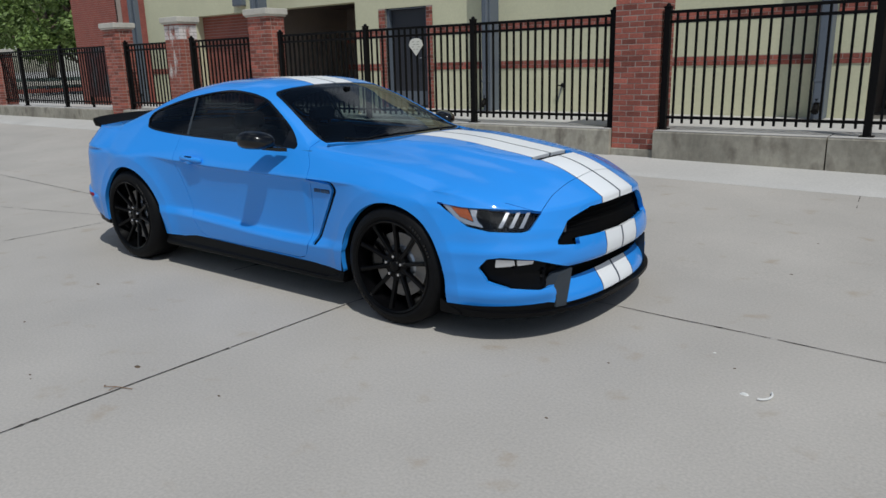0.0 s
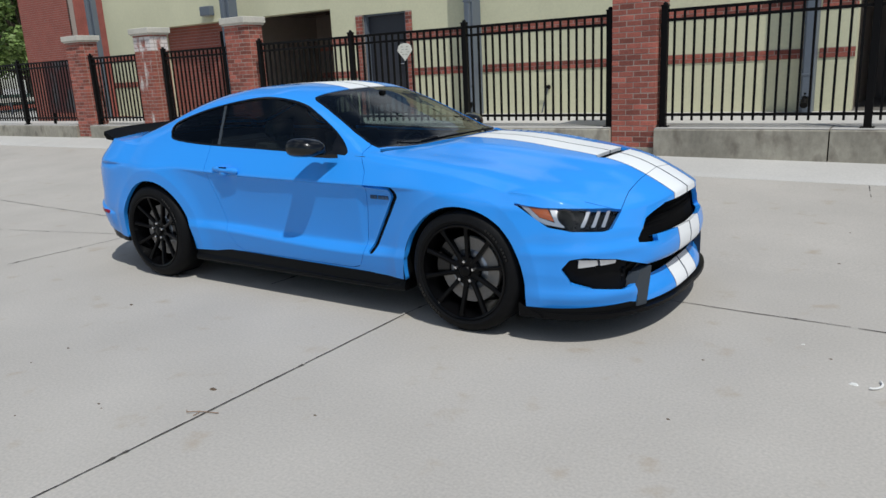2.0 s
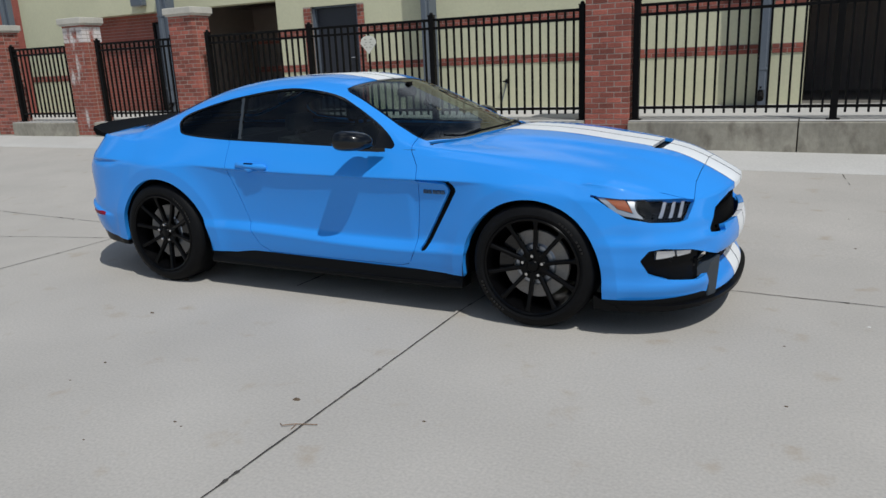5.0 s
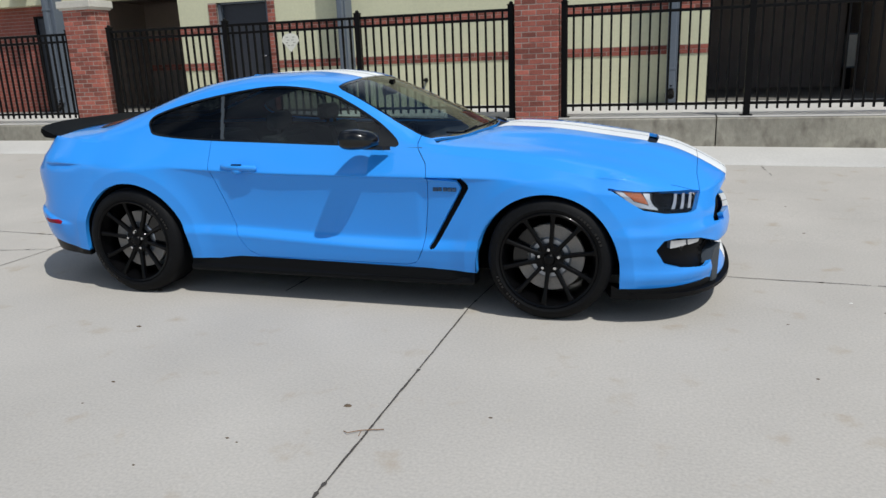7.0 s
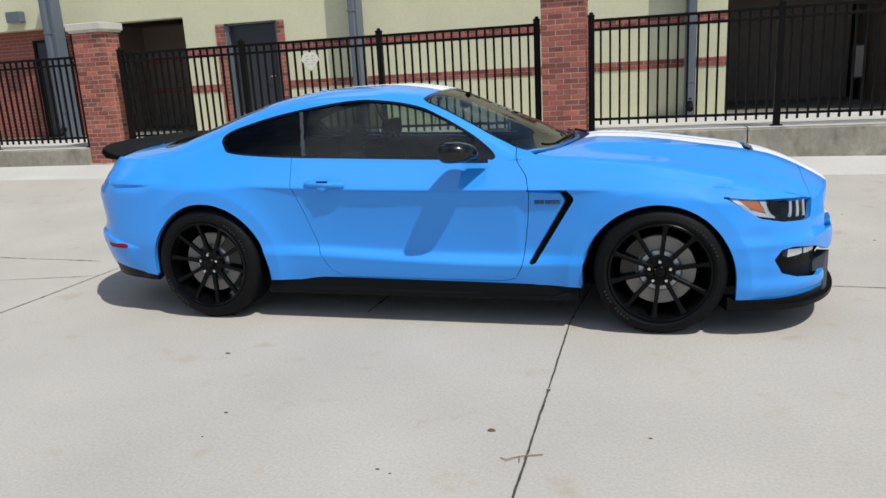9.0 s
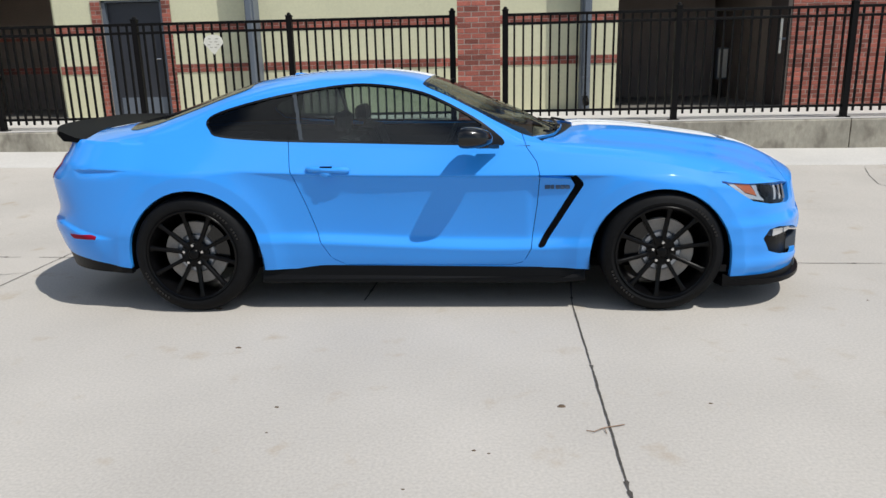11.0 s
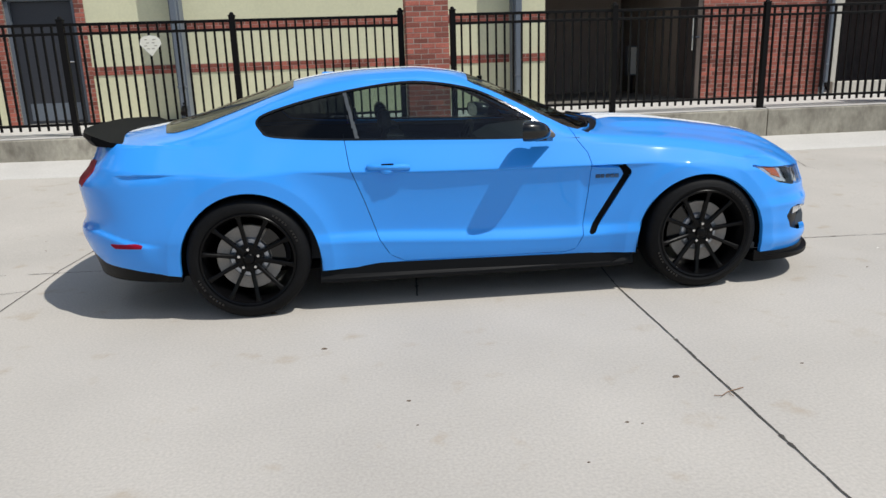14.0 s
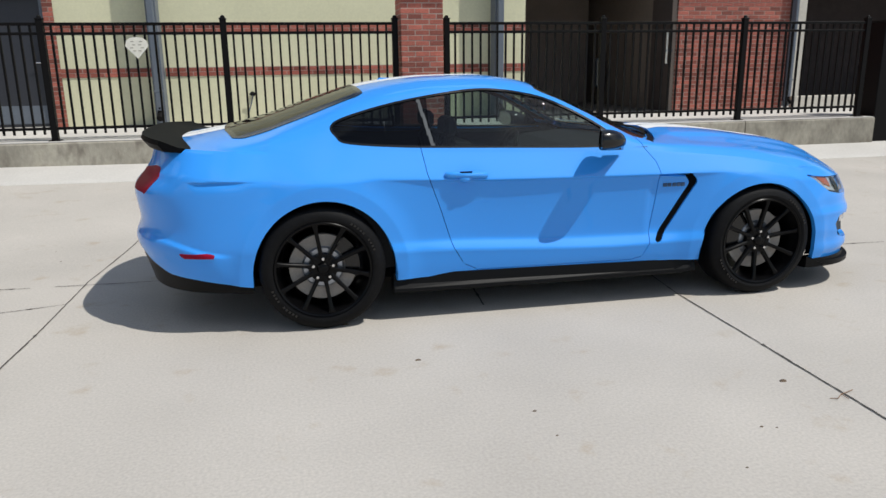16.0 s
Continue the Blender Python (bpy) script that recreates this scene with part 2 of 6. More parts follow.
class Build:
    """Collects boxes, prisms and lathed forms into one mesh."""

    def __init__(self):
        self.v, self.f = [], []

    def add(self, verts, faces, m=None):
        n = len(self.v)
        self.v += [tuple(m @ Vector(p)) if m else tuple(p) for p in verts]
        self.f += [[n + i for i in f] for f in faces]
        return self

    def box(self, x0, x1, y0, y1, z0, z1, b=0.0, m=None):
        if b <= 0:
            vs = [(x, y, z) for z in (z0, z1) for y in (y0, y1) for x in (x0, x1)]
            return self.add(vs, [(0, 2, 3, 1), (4, 5, 7, 6), (0, 1, 5, 4), (2, 6, 7, 3), (0, 4, 6, 2), (1, 3, 7, 5)], m)
        bm = bmesh.new()
        bmesh.ops.create_cube(bm, size=1, matrix=Matrix.Translation(((x0 + x1) / 2, (y0 + y1) / 2, (z0 + z1) / 2)) @ Matrix.Diagonal((x1 - x0, y1 - y0, z1 - z0, 1)))
        bmesh.ops.bevel(bm, geom=bm.edges[:], offset=b, segments=1, affect="EDGES")
        bm.verts.index_update()
        self.add([v.co[:] for v in bm.verts], [[v.index for v in f.verts] for f in bm.faces], m)
        bm.free()
        return self

    def prism(self, outline, lo, hi, axis="z", m=None):
        """A polygon (2D, counter-clockwise) drawn out along an axis."""
        put = {"z": lambda a, b, c: (a, b, c), "y": lambda a, b, c: (a, c, b), "x": lambda a, b, c: (c, a, b)}[axis]
        n = len(outline)
        vs = [put(a, b, lo) for a, b in outline] + [put(a, b, hi) for a, b in outline]
        fs = [[i, (i + 1) % n, n + (i + 1) % n, n + i] for i in range(n)] + [list(range(n))[::-1], list(range(n, 2 * n))]
        return self.add(vs, fs, m)

    def lathe(self, profile, n=32, m=None, closed=False):
        """A profile of (radius, height) turned round the z axis."""
        vs, fs, k = [], [], len(profile)
        for i in range(n):
            a = 2 * math.pi * i / n
            vs += [(r * math.cos(a), r * math.sin(a), h) for r, h in profile]
        last = k if closed else k - 1
        for i in range(n):
            for j in range(last):
                a, b = i * k, (i + 1) % n * k
                fs.append((a + j, b + j, b + (j + 1) % k, a + (j + 1) % k))
        return self.add(vs, fs, m)

    def tube(self, path, r, n=8, m=None):
        path = [Vector(p) for p in path]
        vs, fs = [], []
        for i, p in enumerate(path):
            d = (path[min(i + 1, len(path) - 1)] - path[max(i - 1, 0)]).normalized()
            side = d.cross(Vector((0, 0, 1)) if abs(d.z) < 0.9 else Vector((1, 0, 0))).normalized()
            up = side.cross(d)
            rr = r[i] if isinstance(r, (list, tuple)) else r
            vs += [p + rr * (math.cos(2 * math.pi * k / n) * side + math.sin(2 * math.pi * k / n) * up) for k in range(n)]
        for i in range(len(path) - 1):
            for k in range(n):
                fs.append((i * n + k, i * n + (k + 1) % n, (i + 1) * n + (k + 1) % n, (i + 1) * n + k))
        fs += [list(range(n))[::-1], list(range((len(path) - 1) * n, len(path) * n))]
        return self.add(vs, fs, m)

    def mesh(self, name, mat, smooth=False, index=None):
        me = mesh_of(name, self.v, self.f, mat, index, smooth)
        bm = bmesh.new()
        bm.from_mesh(me)
        bmesh.ops.recalc_face_normals(bm, faces=bm.faces[:])
        bm.to_mesh(me)
        bm.free()
        if smooth:
            me.set_sharp_from_angle(angle=radians(38))
        return me


def thing(name, build, mat, label, category, at=(0, 0, 0), group="", kind="", smooth=False):
    ob = new(name, build.mesh(name, mat, smooth))
    ob.location = at
    return tagged(ob, label, category, group, kind)

# ---- the place: road, kerb, ledge, fence, building ----
def kerb_foot(x):
    """Height of the ledge's foot, which rises a little towards the far end."""
    return 0.185 + 0.010 * max(0.0, min(12.0, 5.0 - x))


def road_z(x, y):
    edge = kerb_foot(x) - 0.115
    if y < 0.6:
        return 0.0
    if y < 4.15:
        return edge * ((y - 0.6) / 3.55) ** 1.5
    return edge + (kerb_foot(x) - edge) * min(1.0, (y - 4.15) / 0.65)


def sheet(xs, ys, zf, name, mat):
    vs = [(x, y, zf(x, y)) for y in ys for x in xs]
    n = len(xs)
    fs = [(j * n + i, j * n + i + 1, (j + 1) * n + i + 1, (j + 1) * n + i) for j in range(len(ys) - 1) for i in range(n - 1)]
    return mesh_of(name, vs, fs, mat, smooth=True)


ground_x = [-900, -300, -120, -60, -40] + [-30 + i for i in range(56)] + [40, 60, 120, 300, 900]
ground_y = [-900, -300, -100, -50, -30, -20, -14, -10, -7, -5, -3, -1, 0.6] + [0.6 + 0.3225 * i for i in range(1, 11)] + [4.15]
tagged(new("road", sheet(ground_x, ground_y, road_z, "road", CONCRETE)), "pale grey concrete road with dark filled joints", "road", kind="structure")
kerb_ys = [4.152, 4.17, 4.3, 4.45, 4.6, 4.72, 4.8, 5.3]
tagged(new("pavement", sheet(ground_x, kerb_ys, lambda x, y: road_z(x, y) + 0.012 * (1 if y > 4.155 else 0), "pavement", KERB)), "light concrete sloping kerb below the ledge wall", "kerb", kind="structure")
far_ys = [5.3, 12, 30, 80, 300, 900]
tagged(new("ground", sheet(ground_x, far_ys, lambda x, y: kerb_foot(x) + 0.01, "ground", KERB)), "far concrete ground behind the fence", "ground", kind="structure")


def joint(points, width, name="road_joint"):
    """A wavering filled joint that lies on the road."""
    rnd = random.Random(len(points) + int(points[0][0] * 10))
    pts = []
    for (xa, ya), (xb, yb) in zip(points, points[1:]):
        steps = max(2, int(math.hypot(xb - xa, yb - ya) / 0.012))
        for i in range(steps):
            f = i / steps
            pts.append((xa + (xb - xa) * f, ya + (yb - ya) * f))
    pts.append(points[-1])
    vs, fs = [], []
    dx, dy = points[-1][0] - points[0][0], points[-1][1] - points[0][1]
    ln = math.hypot(dx, dy)
    nx, ny = -dy / ln, dx / ln
    for i, (x, y) in enumerate(pts):
        off = 0.006 * noise.noise((x * 2.1, y * 2.1, 1.0)) + 0.003 * noise.noise((x * 17, y * 17, 4.0))
        knot = 1.0 if rnd.random() < 0.014 else (0.62 * knot if i else 0.0)
        w = width * (0.40 + 0.45 * max(0.0, 0.5 + noise.noise((x * 5, y * 5, 7.0))) + 0.35 * rnd.random() + 1.3 * (knot if knot > 0.3 else 0))
        for s in (-1, 1):
            px, py = x + nx * (off + s * w / 2), y + ny * (off + s * w / 2)
            vs.append((px, py, road_z(px, py) + 0.004))
    for i in range(len(pts) - 1):
        if noise.noise((pts[i][0] * 3.3, pts[i][1] * 3.3, 12.0)) > -0.42:
            fs.append((2 * i, 2 * i + 2, 2 * i + 3, 2 * i + 1))
    ob = new(name, mesh_of(name, vs, fs, CRACK))
    return tagged(ob, "dark tar-filled joint in the concrete road", "road joint", "road joints", "structure")


CRACK_LINE = [(4.88, 3.98), (4.68, 3.48), (4.53, 2.98), (4.56, 2.76)]
joint([(9.0, -0.28), (3.6, 0.0), (-2.9, 0.32), (-7.6, 0.56), (-16, 0.98)], 0.008)
joint([(0.97, 0.14), (0.875, -0.8), (0.862, -1.8), (0.853, -2.5), (0.84, -3.2), (0.80, -6.5)], 0.010)
joint([(-2.60, 4.1), (-2.80, 1.5), (-2.92, 0.4), (-2.935, -0.5), (-2.965, -1.2), (-3.02, -2.5), (-3.15, -6.0)], 0.009)
joint([(-2.93, -0.1), (-4.4, -0.46), (-6.5, -1.0)], 0.007)

joint(CRACK_LINE, 0.007, "road_crack")
joint([(2.96, 4.12), (2.98, 3.93), (3.02, 3.58)], 0.006, "road_crack")
joint([(-0.31, 0.6), (-0.35, -0.25), (-0.38, -0.74)], 0.014, "road_crack")


# bits lying on the road
def debris(name, x, y, size, mat, label, flat=0.3, seed=1):
    rnd = random.Random(seed)
    b = Build()
    ring = [(size * (0.7 + 0.5 * rnd.random()) * math.cos(a), size * 0.6 * (0.7 + 0.5 * rnd.random()) * math.sin(a)) for a in [i * math.pi / 4 for i in range(8)]]
    vs = [(px, py, 0.0) for px, py in ring] + [(px * 0.6, py * 0.6, size * flat) for px, py in ring]
    fs = [(i, (i + 1) % 8, 8 + (i + 1) % 8, 8 + i) for i in range(8)] + [list(range(8, 16)), list(range(8))[::-1]]
    b.add(vs, fs)
    return thing(name, b, mat, label, "debris", (x, y, road_z(x, y)))


DRY = material("dry_leaf", (0.10, 0.07, 0.045), rough=0.9, grain=0.3, scale=60)
TWIG = material("dry_twig", (0.24, 0.15, 0.09), rough=0.9, grain=0.2, scale=60)
PAPER = material("paper_scrap", (0.72, 0.71, 0.68), rough=0.8, grain=0.05)
debris("dry_leaf", 0.683, -2.125, 0.022, DRY, "small brown dry leaf on the road", seed=3)
debris("paper_scrap", 3.25, -0.73, 0.022, PAPER, "small white paper scrap on the road", seed=4)
debris("paper_scrap", 2.99, -0.33, 0.009, PAPER, "tiny white scrap on the road", seed=5)
curl = Build().tube([(3.31 + 0.045 * math.sin(a) , -0.70 - 0.06 * math.cos(a), 0.008) for a in [i * 0.25 for i in range(10)]], 0.005, 6)
thing("paper_strip", curl, PAPER, "curled white paper strip on the road", "debris")
rnd = random.Random(11)
for k in range(14):
    px, py = rnd.uniform(-3.5, 4.2), rnd.uniform(-1.2, 3.6)
    if -2.6 < px < 2.5 and -1.1 < py < 1.1:
        continue
    debris("grit", px, py, rnd.uniform(0.006, 0.014), DRY, "small dark speck of grit on the road", seed=20 + k)
twig = Build().tube([(0.76, -2.335, 0.004), (0.785, -2.355, 0.010), (0.83, -2.318, 0.007), (0.915, -2.287, 0.005)], 0.002, 5).tube([(0.83, -2.318, 0.007), (0.835, -2.36, 0.005)], 0.0016, 5)
for px, py, size in ((1.31, -2.09, 0.009), (0.32, -2.49, 0.010), (-0.53, -2.15, 0.011), (-0.51, -2.37, 0.007), (0.08, -2.75, 0.007), (0.375, -2.51, 0.007), (-0.92, -1.49, 0.016), (-1.24, -0.885, 0.024), (2.64, -1.42, 0.009), (3.13, -0.47, 0.008)):
    debris("grit", px, py, size, DRY, "small dark speck of grit on the road", seed=int(px * 100) + 500)
thing("twig", twig, TWIG, "thin brown twig lying across the joint", "debris")

FENCE_Y, LEDGE_TOP_Z = 4.97, 0.575
PILLARS = [0.28, -6.85, -9.52, -11.92]


def ledge(x0, x1):
    top = empty("ledge_wall", (x0 + x1) / 2, 4.8, 0, "weathered grey concrete ledge wall under the iron fence", "ledge", "ledge walls", "structure")
    cx = (x0 + x1) / 2
    b = Build()
    n = max(2, int((x1 - x0) / 0.5))
    xs = [x0 + (x1 - x0) * i / n for i in range(n + 1)]
    prof = [(0.0, -0.2), (0.0, LEDGE_TOP_Z - 0.02), (0.02, LEDGE_TOP_Z), (0.42, LEDGE_TOP_Z), (0.42, -0.2)]
    k = len(prof)
    vs = [(x - cx, p, h) for x in xs for p, h in prof]
    fs = [(i * k + j, (i + 1) * k + j, (i + 1) * k + j + 1, i * k + j + 1) for i in range(n) for j in range(k - 1)] + [list(range(k)), list(range(n * k, n * k + k))[::-1]]
    b.add(vs, fs)
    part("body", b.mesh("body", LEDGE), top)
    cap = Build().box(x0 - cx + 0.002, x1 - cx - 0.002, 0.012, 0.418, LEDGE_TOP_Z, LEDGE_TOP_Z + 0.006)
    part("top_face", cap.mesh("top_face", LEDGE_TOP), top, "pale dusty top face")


for a, b_ in [(-30.0, -12.19), (-11.65, -9.79), (-9.25, -7.12), (-6.58, -3.05), (-3.035, -0.008), (0.568, 2.49), (2.505, 5.05), (5.065, 7.25)]:
    ledge(a, b_)

# the raised floor behind the ledge
terrace = Build().box(-13.0, 16, 5.225, 12.5, 0.3, 0.585)
thing("terrace_floor", terrace, LEDGE_TOP, "pale concrete terrace behind the fence", "floor", kind="structure")

# pillars
def pillar(x, top_z, whitewash=False, w=0.52, d=0.42, over=0.055):
    """A brick pillar: mortar core, concrete base, single bricks and a cast cap; w wide, d deep."""
    y0 = 4.86
    p = empty("brick_pillar", x, y0, 0, "red brick fence pillar with white efflorescence stains and a stone cap" if whitewash else "red brick fence pillar with a pale stone cap", "pillar", "brick pillars")
    part("core", Build().box(-w / 2 + 0.003, w / 2 - 0.003, 0.003, d - 0.003, 0.1, top_z - 0.005).mesh("core", MORTAR), p, "pale mortar joints")
    part("base", Build().box(-w / 2 - 0.012, w / 2 + 0.012, -0.014, d + 0.012, -0.1, 0.335, 0.006).mesh("base", LEDGE), p, "concrete base block")
    cap = Build().box(-w / 2 - over, w / 2 + over, -over, d + over, top_z, top_z + 0.105, 0.008)
    cap.prism([(-w / 2 - 0.02, top_z - 0.03), (w / 2 + 0.02, top_z - 0.03), (w / 2 + 0.035, top_z), (-w / 2 - 0.035, top_z)], -0.03, d + 0.03, "y")
    part("cap", cap.mesh("cap", STONE), p, "pale cast stone cap")
    shared = {}

    def brick(length, at_z):
        kind_ = BRICK if not whitewash else (LIME_COAT if 1.98 < at_z < 2.26 else LIME_BRICK)
        key = (round(length, 3), kind_.name)
        if key not in shared:
            shared[key] = Build().box(-length / 2, length / 2, -0.0475, 0.0475, 0, 0.0575, 0.003).mesh("brick", kind_)
        return shared[key]

    def slots(length, cut):
        """Centres and lengths of the bricks of one course."""
        full = (length + 0.0095) / max(2, round(length / 0.19))
        edges = [i * full for i in range(int(round((length + 0.0095) / full)) + 1)]
        if cut:
            edges = [0.0] + [e + full / 2 for e in edges[:-1]] + [length + 0.0095]
        return [((a_ + b_ - 0.0095) / 2 - length / 2, b_ - a_ - 0.0095) for a_, b_ in zip(edges, edges[1:])]

    z, course = 0.338, 0
    while z < top_z - 0.035:
        odd = course % 2 == 1
        rb = random.Random(course * 7 + int(x * 10))
        for c_, l_ in slots(w, odd):
            part("brick", brick(l_, z), p, at=pose(c_, 0.0475 + rb.uniform(-0.002, 0.002), z))
        for sx in (-1, 1):
            for c_, l_ in slots(d - 0.105, not odd):
                part("brick", brick(l_, z), p, at=pose(sx * (w / 2 - 0.0475), 0.105 + (d - 0.105) / 2 + c_, z, 0, 0, 90))
        z += 0.067
        course += 1
    return p


PICKET = Build().box(-0.0125, 0.0125, -0.0125, 0.0125, 0.655 - LEDGE_TOP_Z, 1.965 - LEDGE_TOP_Z).mesh("picket", IRON)
POST = Build().box(-0.038, 0.038, -0.038, 0.038, 0, 1.43, 0.004).box(-0.07, 0.07, -0.06, 0.06, 0, 0.012, 0.003).mesh("post", IRON)
POST_CAP = Build().box(-0.043, 0.043, -0.043, 0.043, 1.43, 1.45, 0.004).lathe([(0.0, 1.485), (0.015, 1.482), (0.026, 1.470), (0.030, 1.45)], 12).mesh("cap", IRON)


def iron_fence(xs):
    """One run of fence between two pillars: posts, and panels with rails and pickets."""
    xs = sorted(xs)
    run = empty("iron_fence", xs[0], FENCE_Y, LEDGE_TOP_Z + 0.006, "black iron railing fence with square pickets on the ledge", "fence", "iron fence runs")
    for x in xs:
        p = part("post", POST, run, at=pose(x - xs[0], 0, 0))
        part("cap", POST_CAP, p, "ball cap")
    for x0, x1 in zip(xs, xs[1:]):
        n = max(3, round((x1 - x0) / 0.116))
        z = LEDGE_TOP_Z
        panel = part("panel", None, run, at=pose(x0 - xs[0], 0, 0))
        for i in range(1, n):
            part("picket", PICKET, panel, at=pose(i * (x1 - x0) / n, 0, 0))
        for name, zz, hh in (("top_rail", 1.955, 0.036), ("middle_rail", 1.845, 0.034), ("bottom_rail", 0.725, 0.034)):
            part(name, Build().box(0.03, x1 - x0 - 0.03, -0.02, 0.02, zz - hh / 2 - z, zz + hh / 2 - z, 0.003).mesh(name, IRON), panel)


for run in ([0.625, 2.84, 5.02, 7.06], [-0.065, -2.22, -4.32, -6.38], [-7.17, -9.04], [-9.84, -11.50], [-12.24, -14.5, -16.7, -19.0, -21.2, -23.5]):
    iron_fence(run)
for x in PILLARS:
    near = x > 0
    pillar(x, 2.335, x == -9.52, 0.555 if near else 0.52, 0.50 if near else 0.40)
pillar(-18.2, 1.95)
gate = empty("gate_post", 7.52, 4.90, 0.0, "broad black steel gate post at the end of the ledge", "post")
part("shaft", Build().box(-0.20, 0.20, 0.0, 0.34, 0.1, 1.97, 0.008).mesh("shaft", IRON), gate)
part("cap", Build().box(-0.215, 0.215, -0.015, 0.355, 1.97, 2.0, 0.008).mesh("cap", IRON), gate)

# sign on the fence
sign = empty("fence_sign", -3.25, 4.925, 1.68, "cream diamond-shaped warning sign wired to the iron fence", "sign")
plate = [(0.0, -0.130), (0.135, 0.02), (0.115, 0.085), (0.07, 0.118), (0.0, 0.128), (-0.07, 0.118), (-0.115, 0.085), (-0.135, 0.02)]
part("plate", Build().prism(plate, -0.004, 0.004, "y").mesh("plate", SIGNPAINT), sign)
for zz, half in ((0.075, 0.05), (0.035, 0.035), (0.0, 0.06), (-0.035, 0.03)):
    for s in (-1, 1):
        part("text_bar", Build().box(s * half - 0.018, s * half + 0.018, -0.0065, -0.004, zz - 0.005, zz + 0.005).mesh("text_bar", LEDGE), sign)
for s in (-1, 1):
    part("tie", Build().box(s * 0.06 - 0.01, s * 0.06 + 0.01, 0.004, 0.03, 0.0, 0.02).mesh("tie", IRON), sign)

# building
WALL_Y, FLOOR_Z = 7.30, 0.585


def wall(name, x0, x1, y0, y1, z0, z1, mat, label):
    return thing(name, Build().box(x0, x1, y0, y1, z0, z1), mat, label, "wall", kind="structure")


wall("wall_cream_middle", -4.79, 2.47, WALL_Y, WALL_Y + 0.3, FLOOR_Z, 4.6, CREAM, "cream painted masonry wall with red brick bands")
wall("wall_cream_left", -6.78, -6.13, WALL_Y, WALL_Y + 0.3, FLOOR_Z, 4.6, CREAM, "cream painted masonry wall beside the dark door")
wall("wall_over_door", -6.13, -4.79, WALL_Y, WALL_Y + 0.3, 2.48, 4.6, CREAM, "cream wall above the dark door")
wall("wall_cream_far", -14.42, -12.3, WALL_Y, WALL_Y + 0.3, FLOOR_Z, 4.6, CREAM, "cream masonry wall of the far bay")
wall("wall_over_left_bay", -12.3, -6.78, WALL_Y, WALL_Y + 0.3, 2.66, 4.6, CREAM, "cream beam over the dark left bay")
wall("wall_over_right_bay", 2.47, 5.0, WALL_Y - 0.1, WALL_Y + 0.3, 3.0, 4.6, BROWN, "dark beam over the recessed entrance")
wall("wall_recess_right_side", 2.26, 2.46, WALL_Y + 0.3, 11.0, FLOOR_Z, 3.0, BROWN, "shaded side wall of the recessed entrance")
wall("wall_recess_back", 2.46, 4.88, 10.4, 10.6, FLOOR_Z, 3.0, SHADED_PLASTER, "shaded brown back wall of the recessed entrance")
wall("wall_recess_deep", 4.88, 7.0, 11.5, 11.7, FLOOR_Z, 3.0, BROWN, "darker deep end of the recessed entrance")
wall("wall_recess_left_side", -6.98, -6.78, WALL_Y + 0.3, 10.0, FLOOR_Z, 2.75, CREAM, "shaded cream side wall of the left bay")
wall("wall_recess_left_back", -9.9, -6.98, 9.8, 10.0, FLOOR_Z, 2.75, SHADED_PLASTER, "shaded olive back wall of the left bay")
wall("wall_recess_left_end", -9.7, -9.5, 7.77, 10.0, FLOOR_Z, 2.75, SHADED_PLASTER, "shaded olive end wall of the left bay")
wall("wall_right_over", 7.15, 15.0, 6.85, 7.1, 3.0, 4.6, BROWN, "dark beam over the far right opening")
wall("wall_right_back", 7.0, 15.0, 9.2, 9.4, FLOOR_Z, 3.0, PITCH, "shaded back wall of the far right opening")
wall("wall_end", 14.8, 15.0, 5.3, 9.2, FLOOR_Z, 4.6, BROWN, "shaded end wall")
wall("roof_slab", -14.6, 15.0, 7.6, 12.0, 4.6, 4.8, STONE, "pale flat roof slab of the building")
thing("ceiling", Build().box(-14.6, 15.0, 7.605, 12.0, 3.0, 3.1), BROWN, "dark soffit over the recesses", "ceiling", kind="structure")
wall("wall_behind", -14.6, 15.0, 11.8, 12.0, FLOOR_Z, 4.6, BROWN, "plain back wall of the building")


# dark sheets over the pale terrace paint the shade inside the recesses
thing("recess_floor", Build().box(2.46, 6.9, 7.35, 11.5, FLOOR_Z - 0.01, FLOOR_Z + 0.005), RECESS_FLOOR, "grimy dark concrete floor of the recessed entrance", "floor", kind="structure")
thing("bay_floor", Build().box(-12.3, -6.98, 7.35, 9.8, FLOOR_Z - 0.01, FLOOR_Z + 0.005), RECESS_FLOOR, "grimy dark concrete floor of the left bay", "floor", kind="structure")


